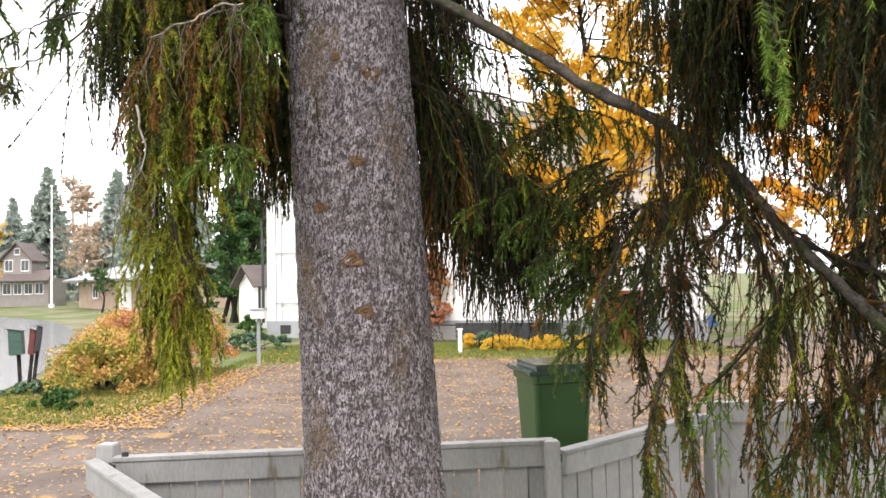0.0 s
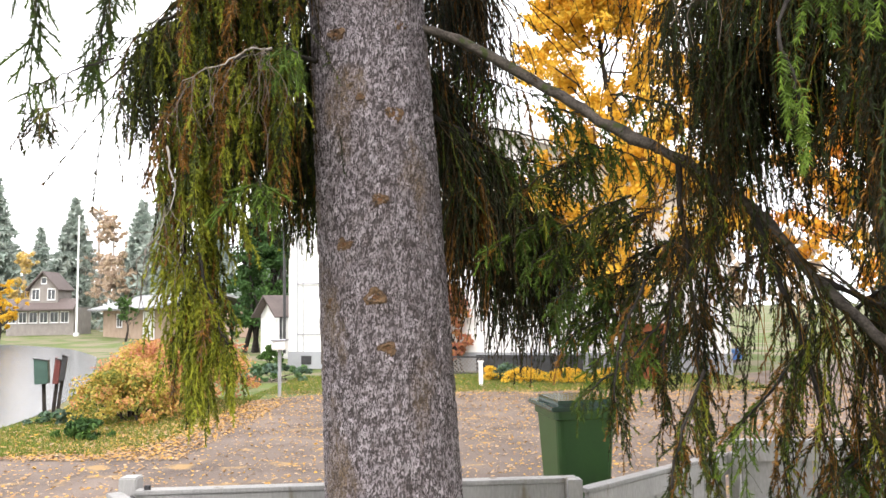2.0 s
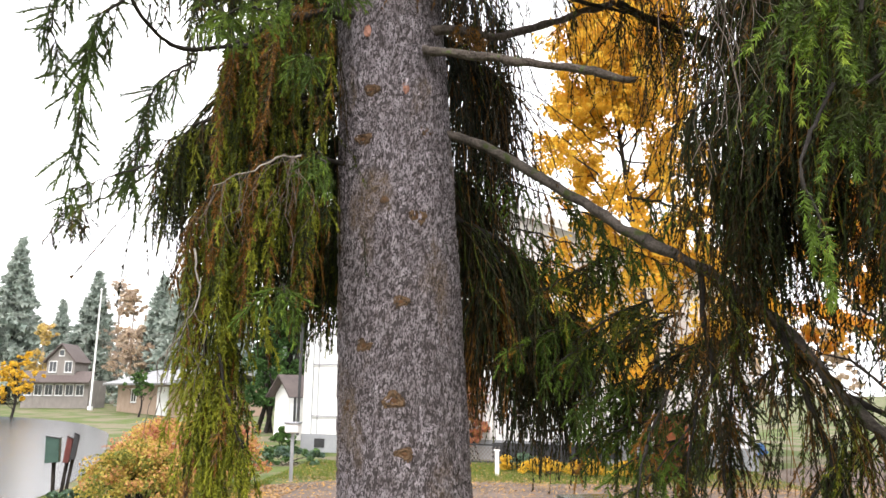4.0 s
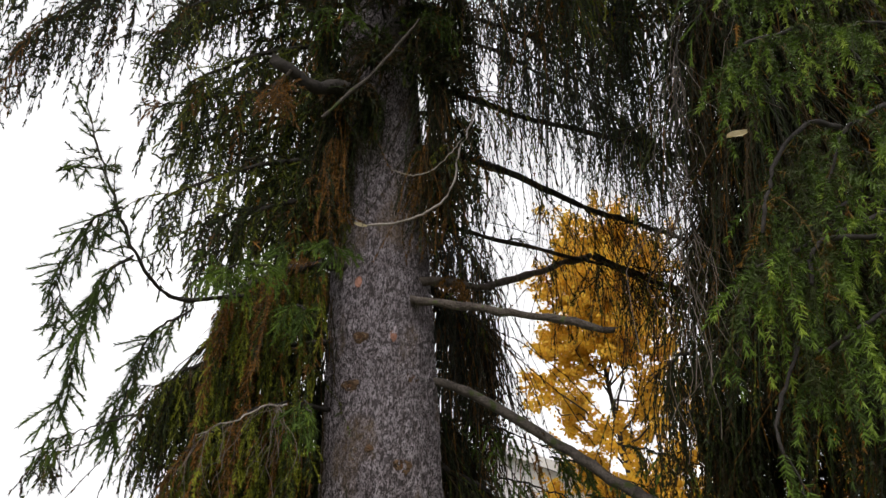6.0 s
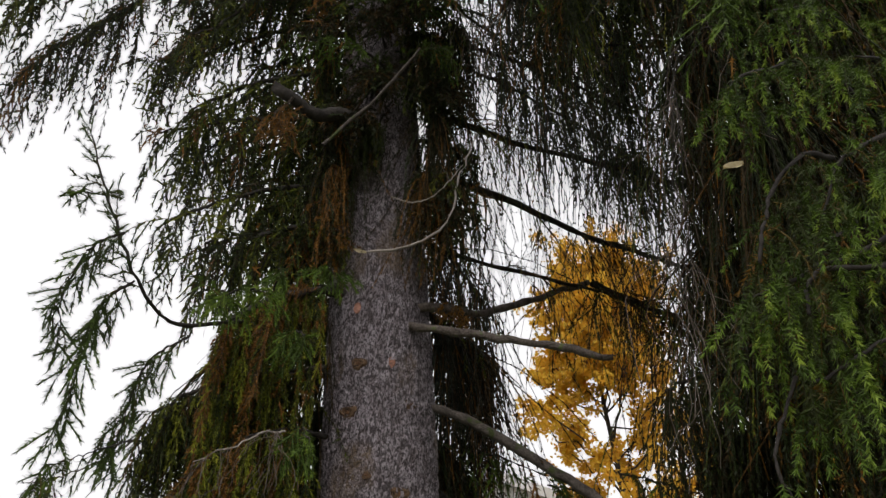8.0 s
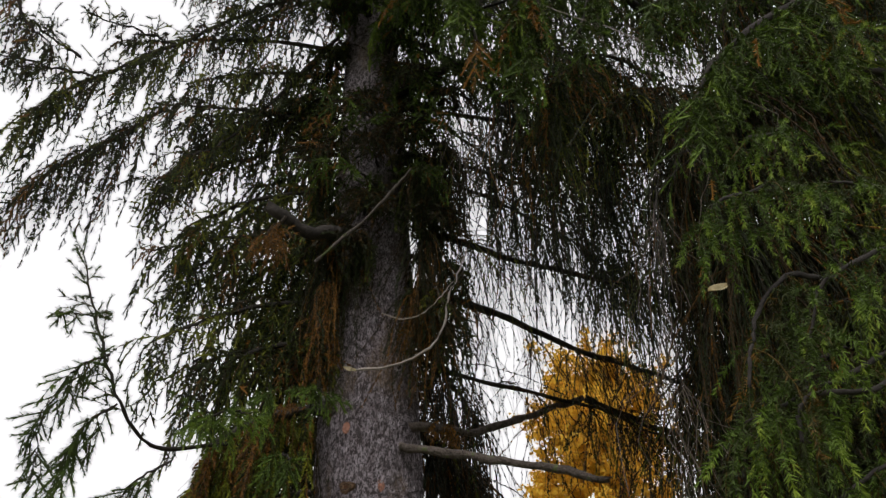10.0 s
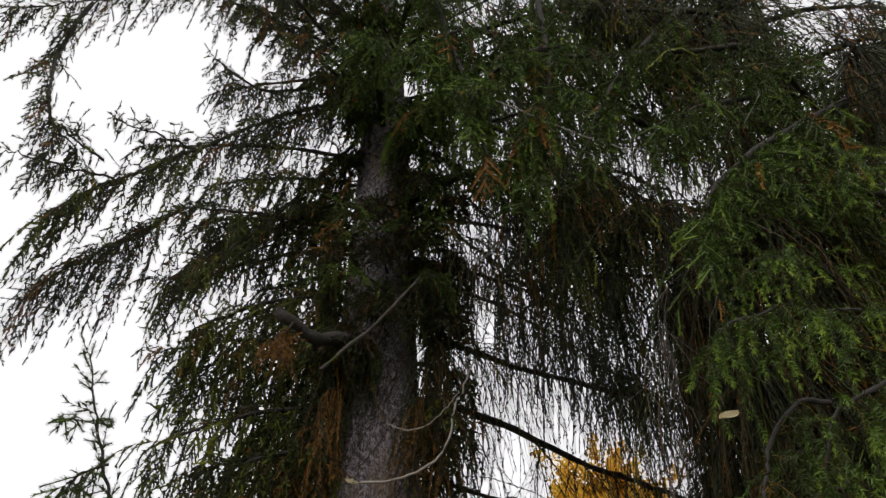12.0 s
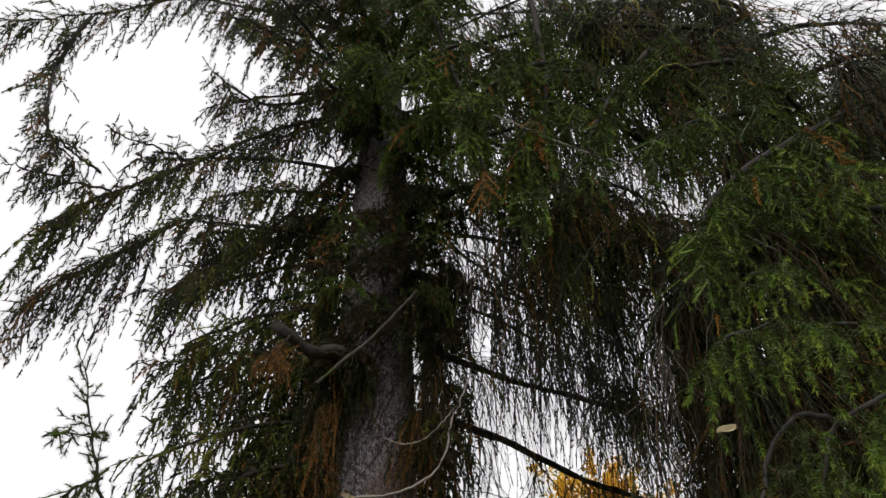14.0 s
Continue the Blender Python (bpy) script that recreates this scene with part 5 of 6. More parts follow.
# dead bare twigs with side twigs before the green
for pts in ([(0.15, 1.6, 4.7), (0.4, 1.6, 4.5), (0.7, 1.55, 4.2), (0.85, 1.55, 4.0)], [(-0.05, 2.4, 4.7), (0.03, 2.35, 4.5), (0.1, 2.3, 4.4), (0.22, 2.3, 4.55)]):
    limb(spruce_b if pts[0][0] > 0 else spruce, pts, 0.003, 0.0015, twigs=12, strands=2, u0=0.1, reach=0.16, length=(0.15, 0.4), tint=0.97, spread=0.01, bare=1.0, pull=0.5, side_shoots=2, tuft=0.12, stem=0.001, fan=0.3, per_metre=100, needled=FRESH, bark=DEAD_WOOD, wander=0.004)


def caught_leaf(place, turn, label):
    """A curled fallen leaf caught in the needles."""
    bm = bmesh.new()
    rows = [[bm.verts.new((0.028 * (u - 0.5) * 2, w * 0.013 * math.sin(math.pi * (0.08 + 0.84 * u)), 0.006 * abs(w) + 0.008 * u * u)) for w in (-1, 0, 1)] for u in (0, 0.25, 0.5, 0.75, 1)]
    for a, b in zip(rows, rows[1:]):
        for i in (0, 1):
            bm.faces.new((a[i], b[i], b[i + 1], a[i + 1]))
    bmesh.ops.solidify(bm, geom=list(bm.faces), thickness=0.0012)
    ob = tagged(part("leaf", bm, CAUGHT), label, "leaf", "caught leaves")
    ob.matrix_basis = pose(*place, *turn)
    return ob


caught_leaf((-0.42, 2.45, 3.28), (70, 20, 10), "pale yellow fallen leaf caught on spruce twigs")
caught_leaf((0.59, 1.2, 2.74), (60, -20, 20), "pale curled fallen leaf caught among green needles")
# black-brown curtain between the long limbs and the near sprigs, shade in its tint
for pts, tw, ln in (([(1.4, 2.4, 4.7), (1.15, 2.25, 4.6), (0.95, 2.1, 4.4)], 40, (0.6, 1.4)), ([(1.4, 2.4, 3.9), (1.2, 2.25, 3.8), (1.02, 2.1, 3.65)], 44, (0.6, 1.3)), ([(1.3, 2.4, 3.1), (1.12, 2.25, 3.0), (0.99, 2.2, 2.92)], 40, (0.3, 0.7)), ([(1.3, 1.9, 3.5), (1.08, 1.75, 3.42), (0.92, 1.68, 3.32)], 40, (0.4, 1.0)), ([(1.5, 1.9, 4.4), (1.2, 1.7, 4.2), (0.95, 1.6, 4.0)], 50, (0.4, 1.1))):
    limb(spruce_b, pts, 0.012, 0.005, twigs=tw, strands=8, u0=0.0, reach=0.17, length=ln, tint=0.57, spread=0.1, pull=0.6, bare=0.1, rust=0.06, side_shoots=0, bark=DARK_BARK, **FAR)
# spiky dead-edged sprays low in front of the fence
for pts, tw in (([(2.0, 2.7, 1.95), (1.5, 2.5, 1.75), (1.1, 2.4, 1.5), (0.85, 2.35, 1.25)], 34), ([(1.9, 2.6, 1.5), (1.4, 2.4, 1.3), (1.0, 2.3, 1.0)], 30), ([(2.0, 2.5, 1.65), (1.6, 2.3, 1.4), (1.3, 2.2, 1.05)], 24), ([(1.8, 2.3, 1.35), (1.4, 2.1, 1.1), (1.15, 2.05, 0.85)], 28), ([(2.2, 2.5, 2.0), (1.8, 2.2, 1.7), (1.55, 2.1, 1.4)], 20)):
    plumes(spruce_b, pts, 0.009, 0.003, boughs=int(tw * 0.9), u0=0.1, reach=(0.14, 0.4), hang=0.24, shoot=(0.045, 0.1), every=0.03, sag=0.24, tint=0.45, vary=0.09, tip=0.14, bare=0.16, rust=0.1, **FINGER)
# backing behind the curtain, its needles darkened to stand for shade in the gaps
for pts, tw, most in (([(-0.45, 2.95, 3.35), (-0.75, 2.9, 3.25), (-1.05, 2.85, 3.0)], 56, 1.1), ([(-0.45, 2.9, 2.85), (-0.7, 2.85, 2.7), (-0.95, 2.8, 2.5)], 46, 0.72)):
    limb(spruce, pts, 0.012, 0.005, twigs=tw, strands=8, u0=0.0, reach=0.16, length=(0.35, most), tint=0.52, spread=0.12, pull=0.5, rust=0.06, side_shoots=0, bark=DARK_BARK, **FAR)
# foliage over the highest stretch of trunk, and between the trees
for pts, tw, tn in (([(-0.55, 2.65, 7.3), (-0.45, 2.3, 7.5), (-0.35, 2.1, 7.3)], 30, 0.4), ([(-0.6, 2.65, 8.0), (-0.7, 2.3, 8.2), (-0.8, 2.1, 8.0)], 30, 0.42), ([(-0.6, 2.65, 8.6), (-0.5, 2.2, 8.9), (-0.35, 2.0, 8.7)], 34, 0.42), ([(-0.65, 2.65, 9.2), (-0.8, 2.2, 9.5), (-0.9, 2.0, 9.2)], 34, 0.42), ([(-0.5, 2.65, 7.0), (-0.65, 2.35, 7.1), (-0.75, 2.15, 6.9)], 26, 0.42)):
    plumes(spruce, pts, 0.012, 0.004, boughs=int(tw * 1.5), u0=0.05, reach=(0.2, 0.5), hang=0.28, shoot=(0.06, 0.13), every=0.034, sag=0.2, tint=tn + 0.02, vary=0.08, tip=0.15, **DISTANT)
for pts, tw, tn in (([(1.2, 2.6, 5.3), (0.8, 2.2, 5.0), (0.52, 2.0, 4.6), (0.42, 1.95, 4.2)], 54, 0.4), ([(0.9, 2.6, 5.1), (0.58, 2.3, 4.75), (0.36, 2.2, 4.4)], 44, 0.45), ([(1.3, 2.4, 4.9), (0.95, 2.1, 4.6), (0.7, 1.95, 4.3)], 50, 0.42)):
    limb(spruce_b, pts, 0.01, 0.004, twigs=tw, strands=6, u0=0.05, reach=0.24, length=(0.15, 0.6), tint=tn, spread=0.16, pull=0.45, rust=0.12, side_shoots=1, bark=DARK_BARK, per_metre=130, size=0.018, width=0.006, core=0.0025)
# green sprays and black and rusty strands over the house front
for x, y, z in [(0.21, 2.95, 1.93), (0.35, 2.95, 1.86), (0.48, 2.95, 1.55), (0.61, 2.95, 1.48), (0.44, 2.95, 1.71), (0.7, 2.95, 1.61)]:
    plumes(spruce, [(x + 0.22, y + 0.12, z + 0.08), (x + 0.08, y + 0.03, z + 0.05), (x - 0.08, y - 0.05, z - 0.03)], 0.005, 0.002, boughs=12, u0=0.0, reach=(0.1, 0.24), hang=0.24, shoot=(0.05, 0.1), every=0.03, sag=0.22, tint=0.42, vary=0.07, **MIDWAY)
limb(spruce, [(0.0, 2.95, 2.3), (0.09, 3.1, 2.17), (-0.03, 3.1, 2.1)], 0.006, 0.003, twigs=20, strands=7, u0=0.2, reach=0.08, length=(0.2, 0.6), tint=0.74, spread=0.1, rust=0.35, pull=0.65, fan=0.15, bark=DARK_BARK, side_shoots=0, **FAR)
limb(spruce, [(0.05, 2.95, 2.3), (0.19, 3.2, 2.11), (0.44, 3.3, 2.07)], 0.008, 0.004, twigs=44, strands=8, u0=0.2, reach=0.12, length=(0.3, 0.75), tint=0.57, spread=0.06, rust=0.04, pull=0.65, fan=0.15, bark=DARK_BARK, side_shoots=0, **FAR)
# sprig that hangs before the bin
plumes(spruce_b, [(0.75, 2.7, 1.62), (0.56, 2.55, 1.46), (0.42, 2.48, 1.38)], 0.004, 0.002, boughs=12, u0=0.2, reach=(0.1, 0.2), hang=0.25, shoot=(0.04, 0.08), every=0.028, sag=0.25, tint=0.42, vary=0.06, rust=0.03, **FINGER)
# lacy columns of twigs hanging before the fence
for x, y, top, low, tw, tn in ((0.85, 2.6, 2.3, 0.95, 44, 0.46), (1.06, 2.5, 1.6, 0.9, 22, 0.44), (0.75, 2.75, 1.9, 1.15, 26, 0.5), (1.26, 2.4, 1.7, 1.0, 24, 0.46), (0.52, 2.5, 1.75, 1.2, 16, 0.44), (0.66, 2.35, 1.45, 0.92, 26, 0.42), (1.48, 2.3, 1.9, 0.9, 32, 0.48)):
    plumes(spruce_b, [(x + 0.12, y + 0.05, top), (x + 0.03, y, top * 0.67 + low * 0.33), (x - 0.02, y - 0.03, top * 0.33 + low * 0.67), (x + 0.03, y, low)], 0.006, 0.002, boughs=int(tw * 1.05), u0=0.0, reach=(0.1, 0.26), hang=0.42, shoot=(0.04, 0.09), every=0.028, sag=0.3, tint=tn - 0.08, vary=0.1, bare=0.2, rust=0.2, needled=NEEDLES, **FINGER)
# dark sprays below the long limb
for x, y, z in [(0.21, 3.1, 2.59), (0.34, 3.1, 2.35), (0.56, 3.1, 2.44), (0.71, 3.1, 2.28), (0.88, 3.1, 2.49), (0.45, 3.1, 2.21), (0.13, 3.1, 2.3)]:
    plumes(spruce, [(x - 0.2, y + 0.1, z + 0.1), (x - 0.05, y + 0.03, z + 0.05), (x + 0.15, y - 0.05, z - 0.05)], 0.005, 0.002, boughs=11, u0=0.0, reach=(0.12, 0.3), hang=0.3, shoot=(0.05, 0.1), every=0.032, sag=0.25, tint=0.42, vary=0.08, bare=0.15, rust=0.06, **MIDWAY)
# second, straighter bundle of dead threads
limb(spruce_b, [(0.78, 1.5, 3.5), (0.6, 1.42, 3.25), (0.54, 1.4, 2.95), (0.5, 1.4, 2.7)], 0.0015, 0.0008, twigs=5, strands=2, u0=0.1, reach=0.1, length=(0.3, 0.7), tint=0.97, spread=0.01, bare=1.0, pull=0.9, side_shoots=1, tuft=0.12, stem=0.0007, fan=0.1, per_metre=100, needled=FRESH, bark=DARK_BARK, wander=0.003)
# dark side branches that hang from the long limb
for pts in ([(0.95, 2.38, 1.96), (0.98, 2.3, 1.75), (1.05, 2.28, 1.5), (1.1, 2.25, 1.2)], [(0.76, 2.52, 2.16), (0.76, 2.5, 1.95), (0.78, 2.5, 1.7), (0.8, 2.5, 1.4)], [(1.08, 2.25, 1.73), (1.3, 2.2, 1.62), (1.5, 2.2, 1.56)]):
    limb(spruce, pts, 0.012, 0.005, twigs=16, strands=3, u0=0.1, reach=0.2, length=(0.1, 0.35), tint=0.55, spread=0.1, bare=0.5, rust=0.1, pull=0.4, side_shoots=1, bark=DARK_BARK, **MID)


# ---- unseen wall, added behind the viewer to hold back frontal sky light ----
tagged(part("unseen_wall", block((16, 0.3, 2.8), (0, -6.0, 1.4), 0.02), TIMBER), "plain unseen wall added behind the viewer to block sky light", "wall", kind="structure")


# ---- fence ----
def fence_run(a, b, name_label, top=0.765, posts=(0,), board=0.115, rail_side=-1):
    """A run of upright boards with a wide top board, from a to b."""
    a, b = Vector((*a, 0)), Vector((*b, 0))
    d = b - a
    turn = math.degrees(math.atan2(d.y, d.x))
    ob = thing("fence", (a.x, a.y, 0), name_label, "fence", "garden fence", turn=turn)
    n = int(d.length / (board + 0.008))
    step = d.length / n
    bm = block((step - 0.008, 0.02, top - 0.09), (0, 0, 0), 0.003)
    me = None
    rng = random.Random(int(d.length * 100))
    for i in range(n):
        if me is None:
            o = part("board", bm, FENCE_PAINT, ob)
            me = o.data
        else:
            o = new("board", me)
            o.parent = ob
        o.matrix_basis = pose(step * (i + 0.5), rng.uniform(-0.003, 0.003), 0.04 + (top - 0.09) / 2 + rng.uniform(-0.004, 0.004), 0, rng.uniform(-0.4, 0.4), 0)
    part("top_board", block((d.length, 0.03, 0.11), (d.length / 2, rail_side * 0.028, top - 0.055), 0.004), FENCE_PAINT, ob)
    part("cap_rail", block((d.length + 0.02, 0.075, 0.022), (d.length / 2, rail_side * 0.014, top + 0.0115), 0.004), FENCE_PAINT, ob)
    part("bottom_rail", block((d.length, 0.03, 0.09), (d.length / 2, 0.028, 0.2), 0.004), FENCE_PAINT, ob)
    for u in posts:
        part("post", block((0.075, 0.075, top + 0.03), (d.length * u, -0.085 * rail_side * -1, (top + 0.03) / 2), 0.005), FENCE_PAINT, ob)
    return ob


fence_run((-1.62, 3.68), (0.56, 3.88), "weathered pale grey board fence", posts=(0.5, 0.99))
fence_run((0.61, 3.95), (1.66, 4.86), "weathered pale grey board fence behind hanging twigs", posts=(1.0,), top=0.69)
fence_run((1.72, 4.88), (4.6, 4.75), "pale grey board fence running off behind branches", posts=(0.02, 0.5, 1.0))
gate = fence_run((-1.70, 3.62), (-0.72, 2.45), "open pale grey board gate", posts=(1.0,))
part("hinge", block((0.09, 0.012, 0.05), (0.06, 0.06, 0.74), 0.003), DARK_METAL, gate, "dark metal hinge")
corner = thing("gate_post", (-1.68, 3.72, 0), "weathered pale grey square gate post", "post")
part("shaft", block((0.09, 0.09, 0.84), (0, 0, 0.42), 0.006), FENCE_PAINT, corner)
part("latch", block((0.03, 0.016, 0.1), (0.11, -0.06, 0.76), 0.003), DARK_METAL, corner, "dark iron latch")


# ---- wheeled bin ----
def wheeled_bin(place, turn):
    ob = thing("wheeled_bin", place, "green plastic wheeled bin with a closed dark lid", "bin", turn=turn)
    bm = bmesh.new()
    rings = [(0.195, 0.20, 0.06), (0.20, 0.205, 0.10), (0.245, 0.28, 0.93), (0.265, 0.30, 0.94), (0.265, 0.30, 0.99)]
    loops = []
    for hx, hy, z in rings:
        r = 0.05
        pts = []
        for cx, cy, a0 in ((hx - r, hy - r, 0), (-hx + r, hy - r, 90), (-hx + r, -hy + r, 180), (hx - r, -hy + r, 270)):
            for k in range(4):
                a = radians(a0 + 30 * k)
                pts.append(bm.verts.new((cx + r * math.cos(a), cy + r * math.sin(a), z)))
        loops.append(pts)
    for a, b in zip(loops, loops[1:]):
        for i in range(16):
            bm.faces.new((a[i], a[(i + 1) % 16], b[(i + 1) % 16], b[i]))
    bm.faces.new(loops[0][::-1])
    part("body", bm, BIN_GREEN, ob)
    lid = bmesh.new()
    block((0.62, 0.66, 0.03), (0, 0, 1.008), 0.012, lid)
    block((0.5, 0.56, 0.045), (0, 0.0, 1.035), 0.022, lid)
    lid_ob = part("lid", lid, BIN_LID, ob, "dark green wet lid")
    part("lid_grip", block((0.2, 0.04, 0.02), (0, -0.325, 1.01), 0.006), BIN_LID, lid_ob)
    ob.scale = (0.8, 0.8, 0.98)
    part("handle", rod(0.016, 0.016, 0.46, (0, 0.34, 0.97), 10, turn=pose(0, 0, 0, 0, 90, 0)), BIN_GREEN, ob)
    for s in (-1, 1):
        w = part("wheel", rod(0.10, 0.10, 0.045, (s * 0.23, 0.2, 0.10), 18, turn=pose(0, 0, 0, 0, 90, 0)), RUBBER, ob)
        part("hub", rod(0.04, 0.035, 0.05, (s * 0.233, 0.2, 0.10), 12, turn=pose(0, 0, 0, 0, 90, 0)), BIN_GREEN, w)
    return ob


wheeled_bin((0.735, 5.02, 0.02), 12)


# ---- mailboxes ----
def mailbox(place, turn, material, label, lean=0.0, h=0.94, w=0.1):
    ob = thing("mailbox", place, label, "mailbox", "roadside mailboxes", turn=turn)
    ob.matrix_basis = ob.matrix_basis @ pose(0, 0, 0, 0, lean, 0)
    part("post", block((0.05, 0.05, h), (0, 0.06, h / 2), 0.004), DARK_BARK, ob)
    box = prism([(-w, 0), (w, 0), (w, 0.36), (-w, 0.42)], 0.15)
    bmesh.ops.translate(box, verts=box.verts, vec=(0, -0.1, h - 0.36))
    bmesh.ops.bevel(box, geom=list(box.edges), offset=0.008, segments=2, affect="EDGES")
    b = part("box", box, material, ob)
    part("flap", block((1.8 * w, 0.012, 0.10), (0, -0.108, h - 0.1), 0.003), material, b)
    part("roof", block((2.3 * w, 0.2, 0.014), (0, -0.025, h + 0.028), 0.003, turn=pose(0, 0, 0, 0, 13, 0)), DARK_METAL, ob)
    return ob


mailbox((-6.66, 11.52, 0), 18, BOX_GREEN, "green sheet metal mailbox on a post", -3)
mailbox((-6.53, 11.51, 0), 22, BOX_RED, "dark red mailbox on a leaning post", 5, 0.94, 0.045)
mailbox((-6.45, 11.5, 0), 26, DARK_METAL, "narrow dark metal mailbox on a leaning post", 6, 0.99, 0.04)

lamp = thing("bollard_lamp", (-3.64, 14.35, 0), "slim grey garden bollard lamp on the lawn edge", "lamp")
part("pole", rod(0.035, 0.035, 0.92, (0, 0, 0.46), 14), PLINTH, lamp)
part("head", block((0.26, 0.26, 0.17), (0, 0, 1.0), 0.02), WHITE_PAINT, lamp)
part("cap", block((0.30, 0.30, 0.03), (0, 0, 1.1), 0.008), PLINTH, lamp)


# ---- the white house ----
def window(parent, x, z, w, h, y=0.0, bars=1):
    ob = part("window", block((w - 0.1, 0.03, h - 0.1), (x, y - 0.012, z), 0.002), glass, parent)
    frame_bm = bmesh.new()
    for dx, dz, sx, sz in ((-w / 2, 0, 0.08, h), (w / 2, 0, 0.08, h), (0, -h / 2, w + 0.08, 0.08), (0, h / 2, w + 0.08, 0.08)):
        block((sx, 0.06, sz), (x + dx, y - 0.025, z + dz), 0.006, frame_bm)
    for i in range(bars):
        block((0.05, 0.05, h), (x - w / 2 + w * (i + 1) / (bars + 1), y - 0.025, z), 0.004, frame_bm)
    part("frame", frame_bm, WHITE_PAINT, ob)
    part("sill", block((w + 0.16, 0.1, 0.03), (x, y - 0.06, z - h / 2 - 0.055), 0.004), PLINTH, ob)
    return ob


house = thing("house", (-5.15, 21.3, 0), "white rendered house with grey plinth and gabled roof", "house", turn=-17.5)
W, D, EAVE, APEX, RIDGE = 12.0, 9.0, 4.2, 6.5, 6.2
part("wall", prism([(0, 0.5), (W, 0.5), (W, EAVE), (RIDGE, APEX), (0, EAVE)], D), WHITE_WALL, house)
part("plinth", block((W + 0.04, D + 0.04, 0.5), (W / 2, D / 2, 0.25), 0.01), PLINTH, house)
for s, x in ((1, 0.0), (-1, W)):
    run = RIDGE if s == 1 else W - RIDGE
    slope = math.atan2(APEX - EAVE, run)
    ln = math.hypot(run, APEX - EAVE) + 0.55
    m = Matrix.Translation((x, -0.35, EAVE + 0.03)) @ pose(0, 0, 0, 0, -s * math.degrees(slope), 0)
    bm = block((ln, D + 0.7, 0.16), (s * (ln / 2 - 0.5), (D + 0.7) / 2, 0.1), 0.01)
    bmesh.ops.transform(bm, matrix=m, verts=bm.verts)
    part("roof", bm, ROOF_GREY, house)
    bm = block((ln, 0.04, 0.24), (s * (ln / 2 - 0.5), -0.02, 0.06), 0.004)
    bmesh.ops.transform(bm, matrix=m, verts=bm.verts)
    part("bargeboard", bm, WHITE_PAINT, house)
window(house, 3.4, 2.2, 1.4, 1.3, bars=1)
window(house, 7.6, 2.2, 1.6, 1.3, bars=2)
window(house, 5.6, 4.2, 1.2, 0.9, bars=1)
window(house, 9.4, 2.2, 1.2, 1.3, bars=1)
# Dark panel proud of the plinth, in place of the shaded crawl space.
part("shade_panel", block((2.8, 0.05, 0.42), (7.1, -0.05, 0.23), 0.006), DARK_METAL, house, "dark panel standing for the shaded opening under the wall")
for x in (0.6, 4.6, 8.8):
    part("vent", block((0.32, 0.04, 0.24), (x, -0.03, 0.26), 0.006), DARK_METAL, house)
part("downpipe", rod(0.045, 0.045, 4.1, (-0.08, -0.1, 2.5), 10), DARK_METAL, house)
for z in (1.0, 2.45):
    part("ladder_rung", block((0.9, 0.03, 0.03), (0.75, -0.05, z), 0.004), PLINTH, house)
for x in (0.32, 0.5):
    part("cable", rod(0.012, 0.012, 3.8, (x, -0.04, 2.4), 8), PLINTH, house)

shed = thing("garden_shed", (-6.98, 26.2, 0), "small white garden shed with brown gabled roof", "shed", turn=-40)
part("body", prism([(-0.62, 0), (0.62, 0), (0.62, 1.54), (0, 2.20), (-0.62, 1.54)], 2.2), WHITE_WALL, shed)
for s in (-1, 1):
    bm = block((1.07, 2.6, 0.05), (0, 0, 0), 0.005)
    bmesh.ops.transform(bm, matrix=pose(s * 0.36, 0.95, 1.85, 0, s * 46.8, 0), verts=bm.verts)
    part("roof", bm, ROOF_BROWN, shed)
part("door", block((0.62, 0.04, 1.3), (0, -0.015, 0.72), 0.006), WHITE_PAINT, shed)
part("downpipe", rod(0.045, 0.045, 1.54, (0.64, -0.04, 0.77), 8), DARK_METAL, shed)


# ---- shrubs ----
def leaf_cloud(rng, centres, radii, per, leaf, flat=0.7):
    """Leaves in clumps: two triangles each, turned at random."""
    c = np.repeat(centres, per, axis=0)
    r = np.repeat(radii, per)
    n = len(c)
    off = unit(rng.normal(0, 1, (n, 3))) * (rng.random(n) ** 0.4)[:, None] * r[:, None]
    off[:, 2] *= flat
    p = c + off
    d = unit(rng.normal(0, 1, (n, 3))) * (leaf * rng.uniform(0.6, 1.2, n))[:, None]
    e = unit(np.cross(d, rng.normal(0, 1, (n, 3)))) * (leaf * 0.55)
    v = np.stack([p - d, p - e, p + d, p + e], 1).reshape(-1, 3)
    q = np.arange(n)[:, None] * 4
    return v, np.vstack([q + [0, 1, 2], q + [0, 2, 3]])


